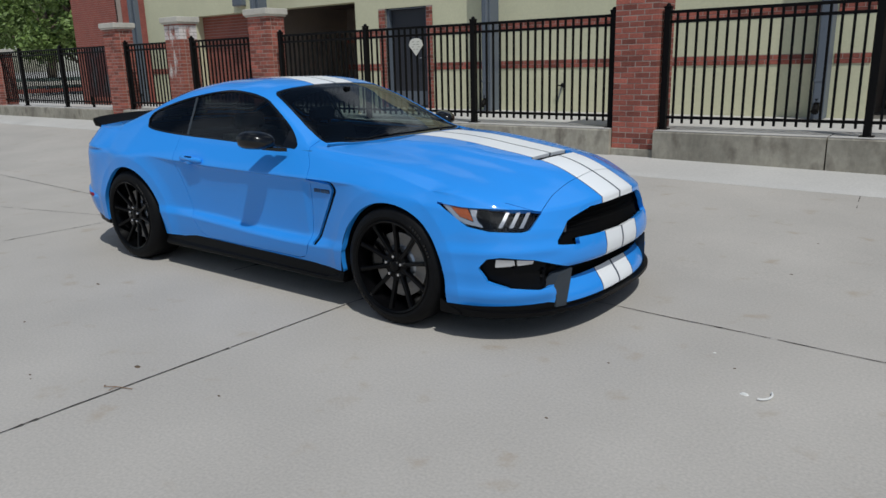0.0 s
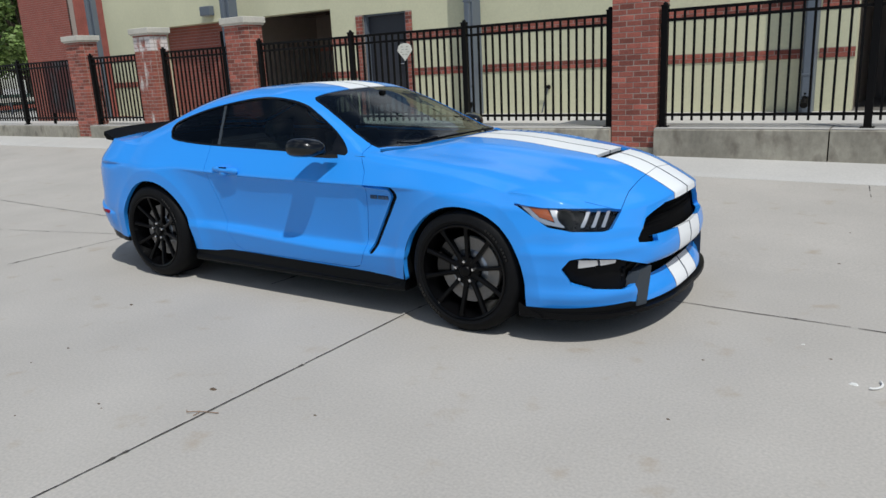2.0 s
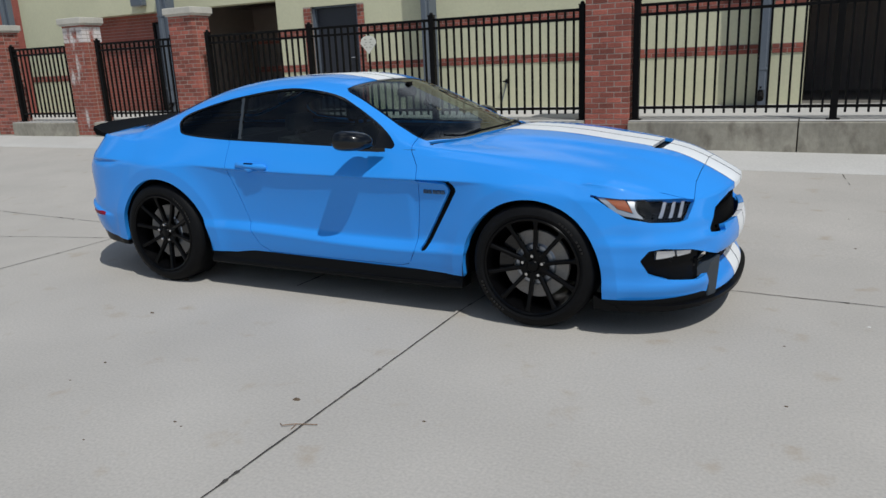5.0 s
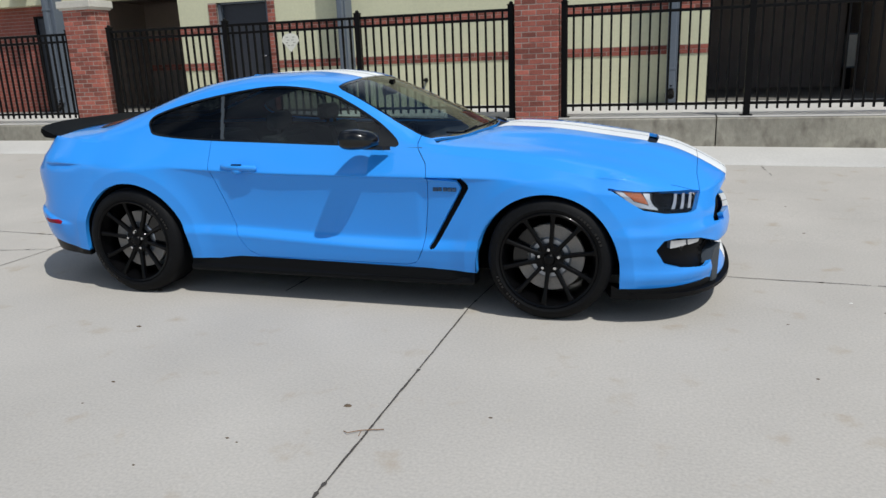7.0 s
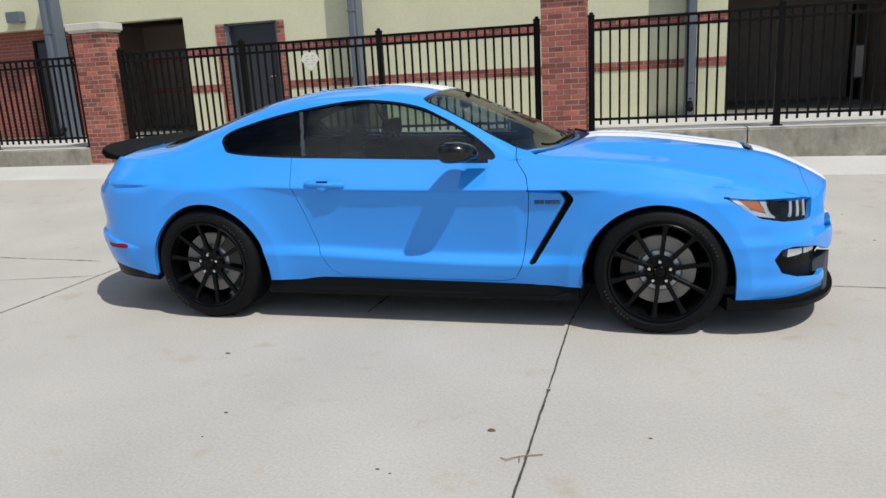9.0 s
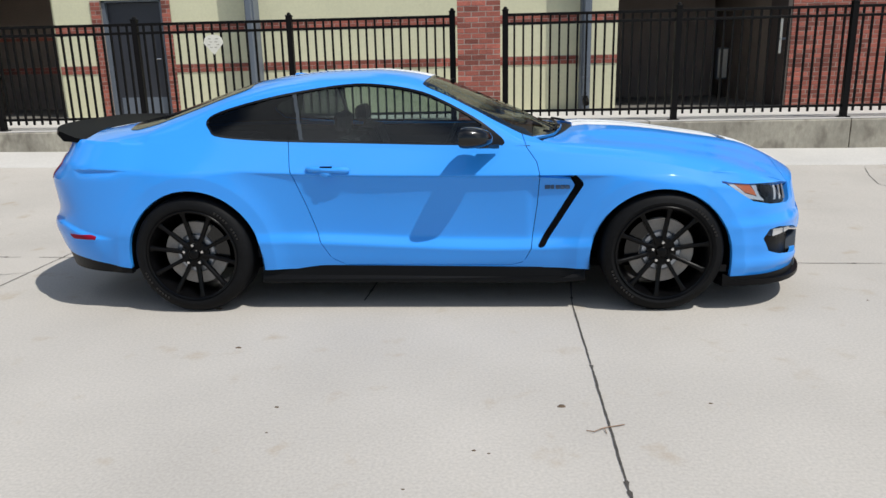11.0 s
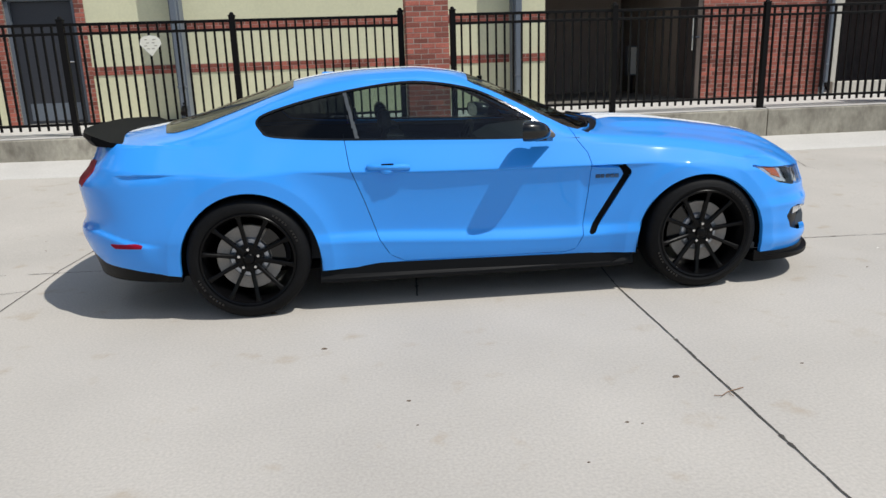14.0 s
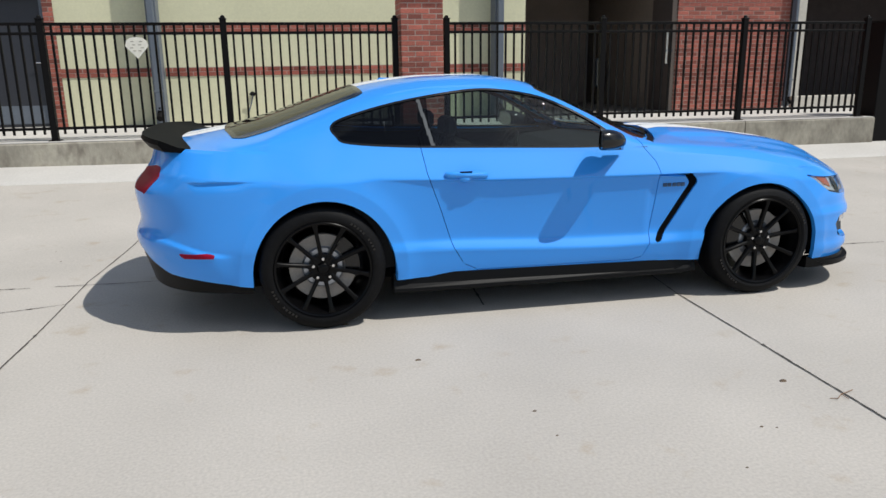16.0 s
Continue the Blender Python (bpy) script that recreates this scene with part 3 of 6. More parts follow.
def brick_field(name, x0, x1, y, z0, z1, label, length=0.193, singles=0.0):
    """A wall of bricks that stand a little proud of their mortar, facing the road; below the height singles each brick is a piece of its own."""
    w = empty(name, x0, y, z0, label, "wall", kind="structure")
    part("backing", Build().box(0, x1 - x0, 0.0035, 0.2, 0, z1 - z0).mesh("backing", MORTAR), w, "grey mortar joints")
    rest, z, row, shared, step_ = Build(), 0.0, 0, {}, length + 0.010
    rb = random.Random(int(abs(x0) * 10))
    while z + 0.055 < z1 - z0:
        x = -step_ / 2 if row % 2 else 0.0
        while x < x1 - x0 - 0.02:
            a, c_ = max(x, 0.0), min(x + length, x1 - x0)
            if c_ - a > 0.012:
                if z0 + z < singles:
                    key = round(c_ - a, 3)
                    if key not in shared:
                        shared[key] = Build().box(0, c_ - a, 0.0, 0.05, 0, 0.0575, 0.003).mesh("brick", BRICK)
                    part("brick", shared[key], w, at=pose(a, rb.uniform(-0.002, 0.0015), z))
                else:
                    rest.box(a, c_, 0.0, 0.05, z, z + 0.0575)
            x += step_
        z += 0.067
        row += 1
    if rest.v:
        tagged(part("bricks", rest.mesh("bricks", BRICKWALL), w), "rows of red bricks", kind="stuff")
    return w


ROW_BRICK = Build().box(0, 0.193, 0, 0.06, 0, 0.0575, 0.002).mesh("brick", BRICK)


def band(x0, x1, z, rows=2, y=WALL_Y, mats=None):
    """A string course of bricks across the cream wall."""
    w = empty("brick_band", x0, y - 0.012, z, "narrow red brick band across the cream wall", "brick band", "brick bands", "structure")
    part("bed", Build().box(0, x1 - x0, 0.004, 0.02, -0.004, rows * 0.0665).mesh("bed", MORTAR), w)
    for r in range(rows):
        x = 0.0 if r % 2 == 0 else -0.10
        while x < x1 - x0 - 0.02:
            a, c_ = max(x, 0.0), min(x + 0.193, x1 - x0)
            if c_ - a > 0.19:
                part("brick", ROW_BRICK, w, at=pose(x, 0, r * 0.0665))
            else:
                part("brick", Build().box(0, c_ - a, 0, 0.06, 0, 0.0575, 0.002).mesh("brick", BRICK), w, at=pose(a, 0, r * 0.0665))
            x += 0.203


for zz in (1.31, 1.955):
    band(-4.79, -3.48, zz)
    band(-3.30, 1.86, zz)
    band(2.04, 2.47, zz)
    band(-6.78, -6.13, zz)
    band(-14.42, -12.3, zz)
    band(-9.5, -6.99, zz, y=9.8)
brick_field("wall_red_brick", 5.0, 7.12, 6.85, FLOOR_Z, 4.6, "red brick wall between the dark openings", singles=2.30)
# the first return is shaded red brick, drawn as plain dark brown
thing("wall_red_side", Build().box(5.0, 5.2, 7.06, 7.75, FLOOR_Z, 3.0), SHADED_RETURN, "dark brown painted return wall", "wall", kind="structure")
thing("wall_red_side", Build().box(6.92, 7.12, 7.06, 9.2, FLOOR_Z, 3.0), BRICKWALL, "shaded brick return wall", "wall", kind="structure")
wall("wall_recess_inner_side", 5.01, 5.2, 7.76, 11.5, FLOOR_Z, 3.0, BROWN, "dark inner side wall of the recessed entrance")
brick_field("wall_recess_brick", -12.3, -9.5, 7.56, FLOOR_Z, 2.75, "shaded red brick wall inside the left bay")
brick_field("wall_jamb_left", -6.13, -5.97, WALL_Y - 0.02, FLOOR_Z, 2.48, "red brick jamb of the dark door", length=0.16, singles=3.0)
brick_field("wall_jamb_right", -4.93, -4.79, WALL_Y - 0.02, FLOOR_Z, 2.48, "red brick jamb of the dark door", length=0.16, singles=3.0)
brick_field("wall_tower", -21.7, -18.9, 9.0, 0.2, 8.0, "red brick tower at the far end of the building")
thing("wall_tower_side", Build().box(-19.1, -18.9, 9.21, 14.0, 0.2, 8.0), BRICKWALL, "red brick side of the far tower", "wall", kind="structure")

# dark door
door = empty("door_dark", -5.45, WALL_Y + 0.12, FLOOR_Z, "dark blue-grey steel door in a brick surround", "door", kind="structure")
part("leaf", Build().box(-0.46, 0.46, 0, 0.05, 0.01, 1.86, 0.004).mesh("leaf", DOORPAINT), door)
part("frame", Build().box(-0.52, -0.462, -0.08, 0.06, 0, 1.9).box(0.462, 0.52, -0.08, 0.06, 0, 1.9).box(-0.52, 0.52, -0.08, 0.06, 1.865, 1.9).mesh("frame", PIPE), door, "grey steel frame")
# an added strip in pale paint draws the frame's sunlit edge
part("edge_strip", Build().box(-0.545, -0.522, -0.10, -0.02, 0, 1.9).mesh("edge_strip", SIGNPAINT), door, "pale sunlit edge strip")
part("kick_plate", Build().box(-0.40, 0.40, -0.006, 0.0, 0.05, 0.32, 0.002).mesh("kick_plate", PIPE), door, "scuffed grey kick plate")
part("handle", Build().tube([(0.38, 0, 0.95), (0.38, -0.05, 0.95), (0.28, -0.055, 0.95)], 0.011, 8).mesh("handle", CHROME), door, "metal lever handle")


far_door = empty("door_far", -9.95, 7.51, FLOOR_Z, "black steel door in the shaded brick wall", "door", kind="structure")
part("leaf", Build().box(-0.32, 0.32, 0, 0.04, 0.01, 1.84, 0.004).mesh("leaf", DOORPAINT), far_door)
part("frame", Build().box(-0.38, -0.322, -0.03, 0.045, 0, 1.88).box(0.322, 0.38, -0.03, 0.045, 0, 1.88).box(-0.322, 0.322, -0.03, 0.045, 1.842, 1.88).mesh("frame", IRON), far_door, "black steel frame")
wall_lamp = empty("wall_lamp", -10.38, WALL_Y, 2.80, "dark grey box lamp on the cream beam", "lamp")
part("housing", Build().box(-0.17, 0.17, -0.14, 0.0, 0.0, 0.20, 0.012).mesh("housing", PIPE), wall_lamp)
part("diffuser", Build().box(-0.13, 0.13, -0.12, -0.02, -0.012, 0.0).mesh("diffuser", STONE), wall_lamp, "pale diffuser")


# engaged columns with downpipes
def column(x, y0=7.0, deep=0.30, half=0.075, pipe=0.05):
    c = empty("steel_column", x, y0, FLOOR_Z, "grey painted column with a downpipe against the cream wall", "column", "grey columns")
    part("shaft", Build().box(-half, half, 0.02, deep, 0, 3.6, 0.006).mesh("shaft", PIPE), c)
    part("downpipe", Build().box(-pipe, pipe, -0.06, 0.018, 0.22, 3.6, 0.012).mesh("downpipe", PIPE), c)
    part("shoe", Build().tube([(0, -0.02, 0.26), (0, -0.05, 0.17), (0, -0.13, 0.11)], pipe, 10).mesh("shoe", IRON, True), c, "dark outlet shoe")
    for zz in (0.5, 1.9):
        part("strap", Build().box(-pipe - 0.012, pipe + 0.012, -0.066, 0.03, zz, zz + 0.03, 0.003).mesh("strap", PIPE), c)


for x in (-3.39, 1.945):
    column(x, 7.0)
column(7.17, 6.78, 0.06, 0.03, 0.03)
column(-14.55, 6.98, 0.16, 0.12)
column(-9.16, 6.66, 0.26, 0.13)
sill = Build().box(7.45, 14.8, 6.95, 7.1, FLOOR_Z, 0.80, 0.008)
thing("opening_sill", sill, STONE, "pale low sill under the dark opening", "sill", kind="structure")
for a in (7.34, 9.9):
    thing("opening_frame", Build().box(a, a + 0.20, 6.98, 7.08, 0.80, 3.0, 0.006), STONE, "pale frame post of the dark opening", "frame", group="opening frames", kind="structure")
board = empty("fence_board", -13.85, 5.62, 0.3, "faded red board with grey patches behind the fence", "board")
part("panel", Build().box(-0.76, 0.76, -0.01, 0.01, 0.50, 1.68, 0.004).mesh("panel", SCREEN), board)
for s in (-1, 1):
    part("leg", Build().box(s * 0.70 - 0.03, s * 0.70 + 0.03, 0.01, 0.06, 0.0, 1.6, 0.004).mesh("leg", IRON), board)

# hose tap on the wall
tap = empty("wall_tap", -2.03, WALL_Y, 1.02, "dark wall tap with a hanging hose", "tap")
part("valve", Build().lathe([(0.0, 0.0), (0.035, 0.0), (0.04, 0.02), (0.02, 0.05), (0.0, 0.05)], 12, pose(0, 0, 0, 90)).box(-0.05, 0.05, -0.09, -0.07, -0.012, 0.012, 0.004).mesh("valve", IRON), tap)
part("hose", Build().tube([(0, -0.05, -0.02), (-0.02, -0.06, -0.12), (-0.07, -0.05, -0.26), (-0.11, -0.04, -0.42)], 0.010, 8).mesh("hose", PIPE), tap, "grey hose")

# fixtures in the recesses
cab = empty("meter_box", 4.85, 9.58, FLOOR_Z + 0.005, "pale grey metal meter box on a pedestal in the recess", "box")
part("body", Build().box(-0.10, 0.10, 0.0, 0.14, 0.35, 0.93, 0.008).mesh("body", TRIM_GREY), cab)
part("door", Build().box(-0.085, 0.085, -0.008, -0.001, 0.38, 0.90, 0.003).mesh("door", STONE), cab, "pale grey door")
part("pedestal", Build().box(-0.04, 0.04, 0.04, 0.10, 0.0, 0.35, 0.004).mesh("pedestal", IRON), cab, "dark post")
lampbox = empty("white_pipe", 4.9, 6.98, 1.3, "short pale vertical pipe on the brick return", "pipe")
part("tube", Build().tube([(0, 0, 0.1), (0, 0, 0.62)], 0.018, 10).mesh("tube", SIGNPAINT, True), lampbox)
part("bracket", Build().box(-0.02, 0.10, -0.015, 0.015, 0.3, 0.33).mesh("bracket", PIPE), lampbox)


# low things beyond the far end of the fence
thing("low_wall", Build().box(-38, -37.7, 4.0, 30, 0.25, 1.1, 0.02), material("green_grey_paint", (0.16, 0.22, 0.19), rough=0.8, grain=0.1, blotch=0.2), "low green-grey wall beyond the fence", "wall", kind="structure")
for k in range(3):
    rail = empty("guard_rail", -30 - 1.6 * k, 11.0, 0.28, "low white and red rail beyond the fence", "rail", "far rails")
    part("bar", Build().box(-0.03, 0.03, -4.5, 4.5, 0.55, 0.70, 0.01).mesh("bar", STONE), rail)
    part("lower_bar", Build().box(-0.03, 0.03, -4.5, 4.5, 0.25, 0.36, 0.01).mesh("lower_bar", BRICKWALL), rail)
    for yy in (-4, -1.3, 1.3, 4):
        part("foot", Build().box(-0.04, 0.04, yy - 0.04, yy + 0.04, 0, 0.56).mesh("foot", PIPE), rail)


# trees beyond the far end of the fence
def tree(x, y, height, spread, seed, label):
    t = empty("tree", x, y, 0.2, label, "tree", "trees beyond the fence")
    r = random.Random(seed)
    trunk = Build().tube([(0, 0, 0), (0.1, 0.05, height * 0.25), (-0.05, 0.1, height * 0.5), (0.05, 0, height * 0.75)], [0.28, 0.22, 0.16, 0.07], 10)
    clumps = []
    for i in range(16):
        a = r.uniform(0, 6.28)
        h = r.uniform(0.36, 1.0) * height
        rad = spread * (0.45 + 0.6 * math.sin(math.pi * min(1, max(0.12, h / height * 0.85)))) * r.uniform(0.4, 1.0)
        c = Vector((rad * math.cos(a), rad * math.sin(a), h))
        clumps.append(c)
        trunk.tube([(0, 0, max(0.8, h * 0.55)), tuple(c * 0.5 + Vector((0, 0, h * 0.35))), tuple(c)], [0.09, 0.05, 0.02], 6)
    part("trunk", trunk.mesh("trunk", BARK, True), t)
    vs, fs = [], []
    for c in clumps:
        for k in range(900):
            d = Vector((r.gauss(0, 1), r.gauss(0, 1), r.gauss(0, 0.75))).normalized() * (spread * 0.42 * r.random() ** 0.45)
            p = c + d
            u = Vector((r.gauss(0, 1), r.gauss(0, 1), r.gauss(0, 0.6))).normalized()
            v = u.cross(Vector((r.gauss(0, 1), r.gauss(0, 1), r.gauss(0, 1)))).normalized()
            s = r.uniform(0.09, 0.20)
            n = len(vs)
            vs += [p - u * s, p + v * s * 0.5, p + u * s, p - v * s * 0.5]
            fs.append((n, n + 1, n + 2, n + 3))
    part("crown", mesh_of("crown", vs, fs, LEAF), t, "dense green summer leaves")


for i, (x, y, h, s) in enumerate([(-40, 16.5, 8.5, 3.6), (-45, 21, 9.5, 4.2), (-50, 15, 8.0, 3.6), (-36, 24, 9, 4.0), (-56, 24, 10, 4.5), (-33, 15, 6.5, 2.6)]):
    tree(x, y, h, s, 40 + i, "leafy green deciduous tree beyond the fence")
# ---- the car ----
def spline(xk, yk):
    """A natural cubic through the knots, as a function."""
    xk, yk = np.array(xk, float), np.array(yk, float)
    if xk[0] > xk[-1]:
        xk, yk = xk[::-1], yk[::-1]
    n, h = len(xk), np.diff(xk)
    A, r = np.eye(n), np.zeros(n)
    for i in range(1, n - 1):
        A[i, i - 1], A[i, i], A[i, i + 1] = h[i - 1], 2 * (h[i - 1] + h[i]), h[i]
        r[i] = 6 * ((yk[i + 1] - yk[i]) / h[i] - (yk[i] - yk[i - 1]) / h[i - 1])
    M = np.linalg.solve(A, r)

    def f(x):
        x = np.asarray(x, float)
        i = np.clip(np.searchsorted(xk, x) - 1, 0, n - 2)
        a, b = (xk[i + 1] - x) / h[i], (x - xk[i]) / h[i]
        return a * yk[i] + b * yk[i + 1] + ((a ** 3 - a) * M[i] + (b ** 3 - b) * M[i + 1]) * h[i] ** 2 / 6
    return f


def pchip(xk, yk):
    """A shape-keeping cubic: it keeps kinks and flats, without overshoot."""
    xk, yk = np.array(xk, float), np.array(yk, float)
    if xk[0] > xk[-1]:
        xk, yk = xk[::-1], yk[::-1]
    h, d = np.diff(xk), np.diff(yk) / np.diff(xk)
    m = np.zeros(len(xk))
    m[0], m[-1] = d[0], d[-1]
    for i in range(1, len(xk) - 1):
        if d[i - 1] * d[i] > 0:
            w1, w2 = 2 * h[i] + h[i - 1], h[i] + 2 * h[i - 1]
            m[i] = (w1 + w2) / (w1 / d[i - 1] + w2 / d[i])

    def f(x):
        x = np.asarray(x, float)
        i = np.clip(np.searchsorted(xk, x) - 1, 0, len(xk) - 2)
        t = (x - xk[i]) / h[i]
        return (2 * t ** 3 - 3 * t ** 2 + 1) * yk[i] + (t ** 3 - 2 * t ** 2 + t) * h[i] * m[i] + (3 * t ** 2 - 2 * t ** 3) * yk[i + 1] + (t ** 3 - t ** 2) * h[i] * m[i + 1]
    return f


def step01(a, b, x):
    t = np.clip((x - a) / (b - a), 0, 1)
    return t * t * (3 - 2 * t)


# Long lines of the body, from the shoulder (row 0) down to the sill: half-width and height along x.
KX = [1.6, 1.36, 1.0, 0.6, 0.0, -0.6, -1.0, -1.36, -1.6]
ROWS_Y = [
    [0.865, 0.850, 0.828, 0.815, 0.810, 0.812, 0.815, 0.812, 0.800],
    [0.905, 0.915, 0.908, 0.902, 0.905, 0.912, 0.925, 0.935, 0.922],
    [0.908, 0.925, 0.905, 0.890, 0.893, 0.900, 0.925, 0.945, 0.930],
    [0.926, 0.943, 0.902, 0.863, 0.863, 0.873, 0.922, 0.951, 0.936],
    [0.935, 0.952, 0.909, 0.852, 0.852, 0.862, 0.919, 0.957, 0.942],
    [0.935, 0.950, 0.922, 0.891, 0.891, 0.896, 0.927, 0.952, 0.935],
    [0.915, 0.930, 0.902, 0.869, 0.869, 0.871, 0.902, 0.930, 0.912],
]
ROWS_Z = [
    [0.790, 0.845, 0.890, 0.925, 0.940, 0.962, 0.985, 0.995, 0.995],
    [0.715, 0.765, 0.787, 0.790, 0.797, 0.812, 0.832, 0.845, 0.845],
    [0.690, 0.742, 0.773, 0.779, 0.786, 0.801, 0.818, 0.822, 0.820],
    [0.560, 0.620, 0.610, 0.600, 0.610, 0.620, 0.640, 0.650, 0.640],
    [0.470, 0.480, 0.450, 0.432, 0.442, 0.470, 0.488, 0.500, 0.490],
    [0.395, 0.395, 0.382, 0.362, 0.375, 0.405, 0.420, 0.425, 0.420],
    [0.190, 0.225, 0.246, 0.250, 0.250, 0.250, 0.250, 0.245, 0.235],
]
# The same rows at the middle of the nose and of the tail: x and z there, and the squareness of the plan curve.
NOSE = [(2.300, 0.722, 2.2), (2.305, 0.610, 2.3), (2.308, 0.585, 2.35), (2.315, 0.480, 2.5), (2.318, 0.410, 2.5), (2.325, 0.330, 2.5), (2.320, 0.182, 2.5)]
TAIL = [(-2.350, 1.030, 2.75), (-2.375, 0.900, 2.85), (-2.380, 0.870, 2.85), (-2.435, 0.660, 2.85), (-2.440, 0.500, 2.85), (-2.430, 0.410, 2.85), (-2.365, 0.245, 2.85)]
NOSE_BEND = [-0.055, -0.02, -0.015, 0.0, 0.0, 0.0, 0.0]
X_FRONT, X_REAR = 1.6, -1.6
side_y = [spline(KX, r) for r in ROWS_Y]
side_z = [spline(KX, r) for r in ROWS_Z]
N_ROW = len(ROWS_Y)

ARCH_F, ARCH_R = (1.348, 0.300, 0.395, 0.412), (-1.330, 0.310, 0.395, 0.424)


def arch(p, a):
    """Distance (about) outside a wheel arch."""
    cx, cz, rx, rz = a
    ex, ez = (p[:, 0] - cx) / rx, (p[:, 2] - cz) / rz
    ez = np.where(ez < 0, ez * 0.25, ez)
    return (np.sqrt(ex * ex + ez * ez) - 1) * 0.5 * (rx + rz)


def ring_columns():
    """Lines of the lower body at columns from the nose's middle, along the flank, to the tail's middle."""
    cols = []
    thetas = np.linspace(math.pi / 2, 0, 44)

    def end(rows, kx, x0, k, th):
        xc, zc, n = rows[k]
        w, z1 = ROWS_Y[k][0 if x0 > 0 else -1], ROWS_Z[k][0 if x0 > 0 else -1]
        c, s = max(math.cos(th), 0.0) ** (2 / n), max(math.sin(th), 0.0) ** (2 / n)
        bend = NOSE_BEND[k] * math.sin(2 * th) ** 2 if x0 > 0 else 0.0
        return (x0 + (xc - x0) * s, w * c, z1 + (zc - z1) * s ** 1.3 + bend)

    for th in thetas[:-1]:
        cols.append([end(NOSE, KX, X_FRONT, k, th) for k in range(N_ROW)])
    for x in np.linspace(X_FRONT, X_REAR, 161):
        cols.append([(x, float(side_y[k](x)), float(side_z[k](x))) for k in range(N_ROW)])
    for th in thetas[::-1][1:]:
        cols.append([end(TAIL, KX, X_REAR, k, th) for k in range(N_ROW)])
    return np.array(cols)


SUBROW = [8, 3, 10, 8, 8, 8]


def fill_rows(col):
    t = np.arange(N_ROW)
    fx, fy, fz = pchip(t, col[:, 0]), pchip(t, col[:, 1]), pchip(t, col[:, 2])
    ts = np.concatenate([np.arange(n) / n + k for k, n in enumerate(SUBROW)] + [[N_ROW - 1]])
    y = fy(ts)
    # a crisp edge along the sill
    up, low = (ts > 4.4) & (ts < 5), (ts > 5) & (ts < 5.6)
    ya, yb, yc = float(fy(4.4)), col[5, 1], float(fy(5.6))
    y = np.where(up, ya + (yb - ya) * (ts - 4.4) / 0.6, np.where(low, yb + (yc - yb) * (ts - 5) / 0.6, y))
    return np.stack([fx(ts), y, fz(ts)], 1)


# Upper lines: middle, 0.36 m out, and the rail over the side windows, along x.
mid_z = pchip([1.6, 1.4, 1.2, 0.95, 0.85, 0.6, 0.3, 0.05, -0.1, -0.33, -0.6, -0.85, -1.05, -1.25, -1.4, -1.6],
              [0.935, 0.965, 0.985, 0.995, 0.992, 1.098, 1.225, 1.325, 1.355, 1.377, 1.374, 1.354, 1.322, 1.265, 1.217, 1.150])
out_z = pchip([1.6, 1.4, 1.2, 0.95, 0.79, 0.6, 0.3, 0.02, -0.1, -0.33, -0.6, -0.85, -1.05, -1.25, -1.4, -1.6],
              [0.922, 0.952, 0.972, 0.982, 0.985, 1.062, 1.190, 1.311, 1.342, 1.366, 1.363, 1.340, 1.304, 1.244, 1.194, 1.128])
rail_y = spline([1.6, 1.36, 1.0, 0.75, 0.6, 0.45, 0.3, 0.12, -0.1, -0.33, -0.6, -0.85, -1.1, -1.4, -1.6],
                [0.70, 0.70, 0.705, 0.735, 0.755, 0.715, 0.680, 0.640, 0.605, 0.590, 0.592, 0.605, 0.632, 0.680, 0.71])
rail_z = pchip([1.6, 1.36, 1.0, 0.75, 0.6, 0.45, 0.3, 0.12, -0.1, -0.33, -0.6, -0.85, -1.1, -1.4, -1.6],
               [0.862, 0.905, 0.940, 0.957, 0.972, 1.040, 1.120, 1.205, 1.272, 1.312, 1.312, 1.285, 1.225, 1.118, 1.055])


def top_profile(x, frac):
    ya, za = float(side_y[0](x)), float(side_z[0](x))
    yr, zr = float(rail_y(x)), float(rail_z(x))
    f = pchip([0.0, 0.18, 0.36, yr, (yr + ya) / 2, ya], [float(mid_z(x)), float(mid_z(x)) * 0.75 + float(out_z(x)) * 0.25, float(out_z(x)), zr, (zr + za) / 2 + 0.012, za])
    y = frac * ya
    return np.stack([np.full_like(y, x), y, f(y)], 1)


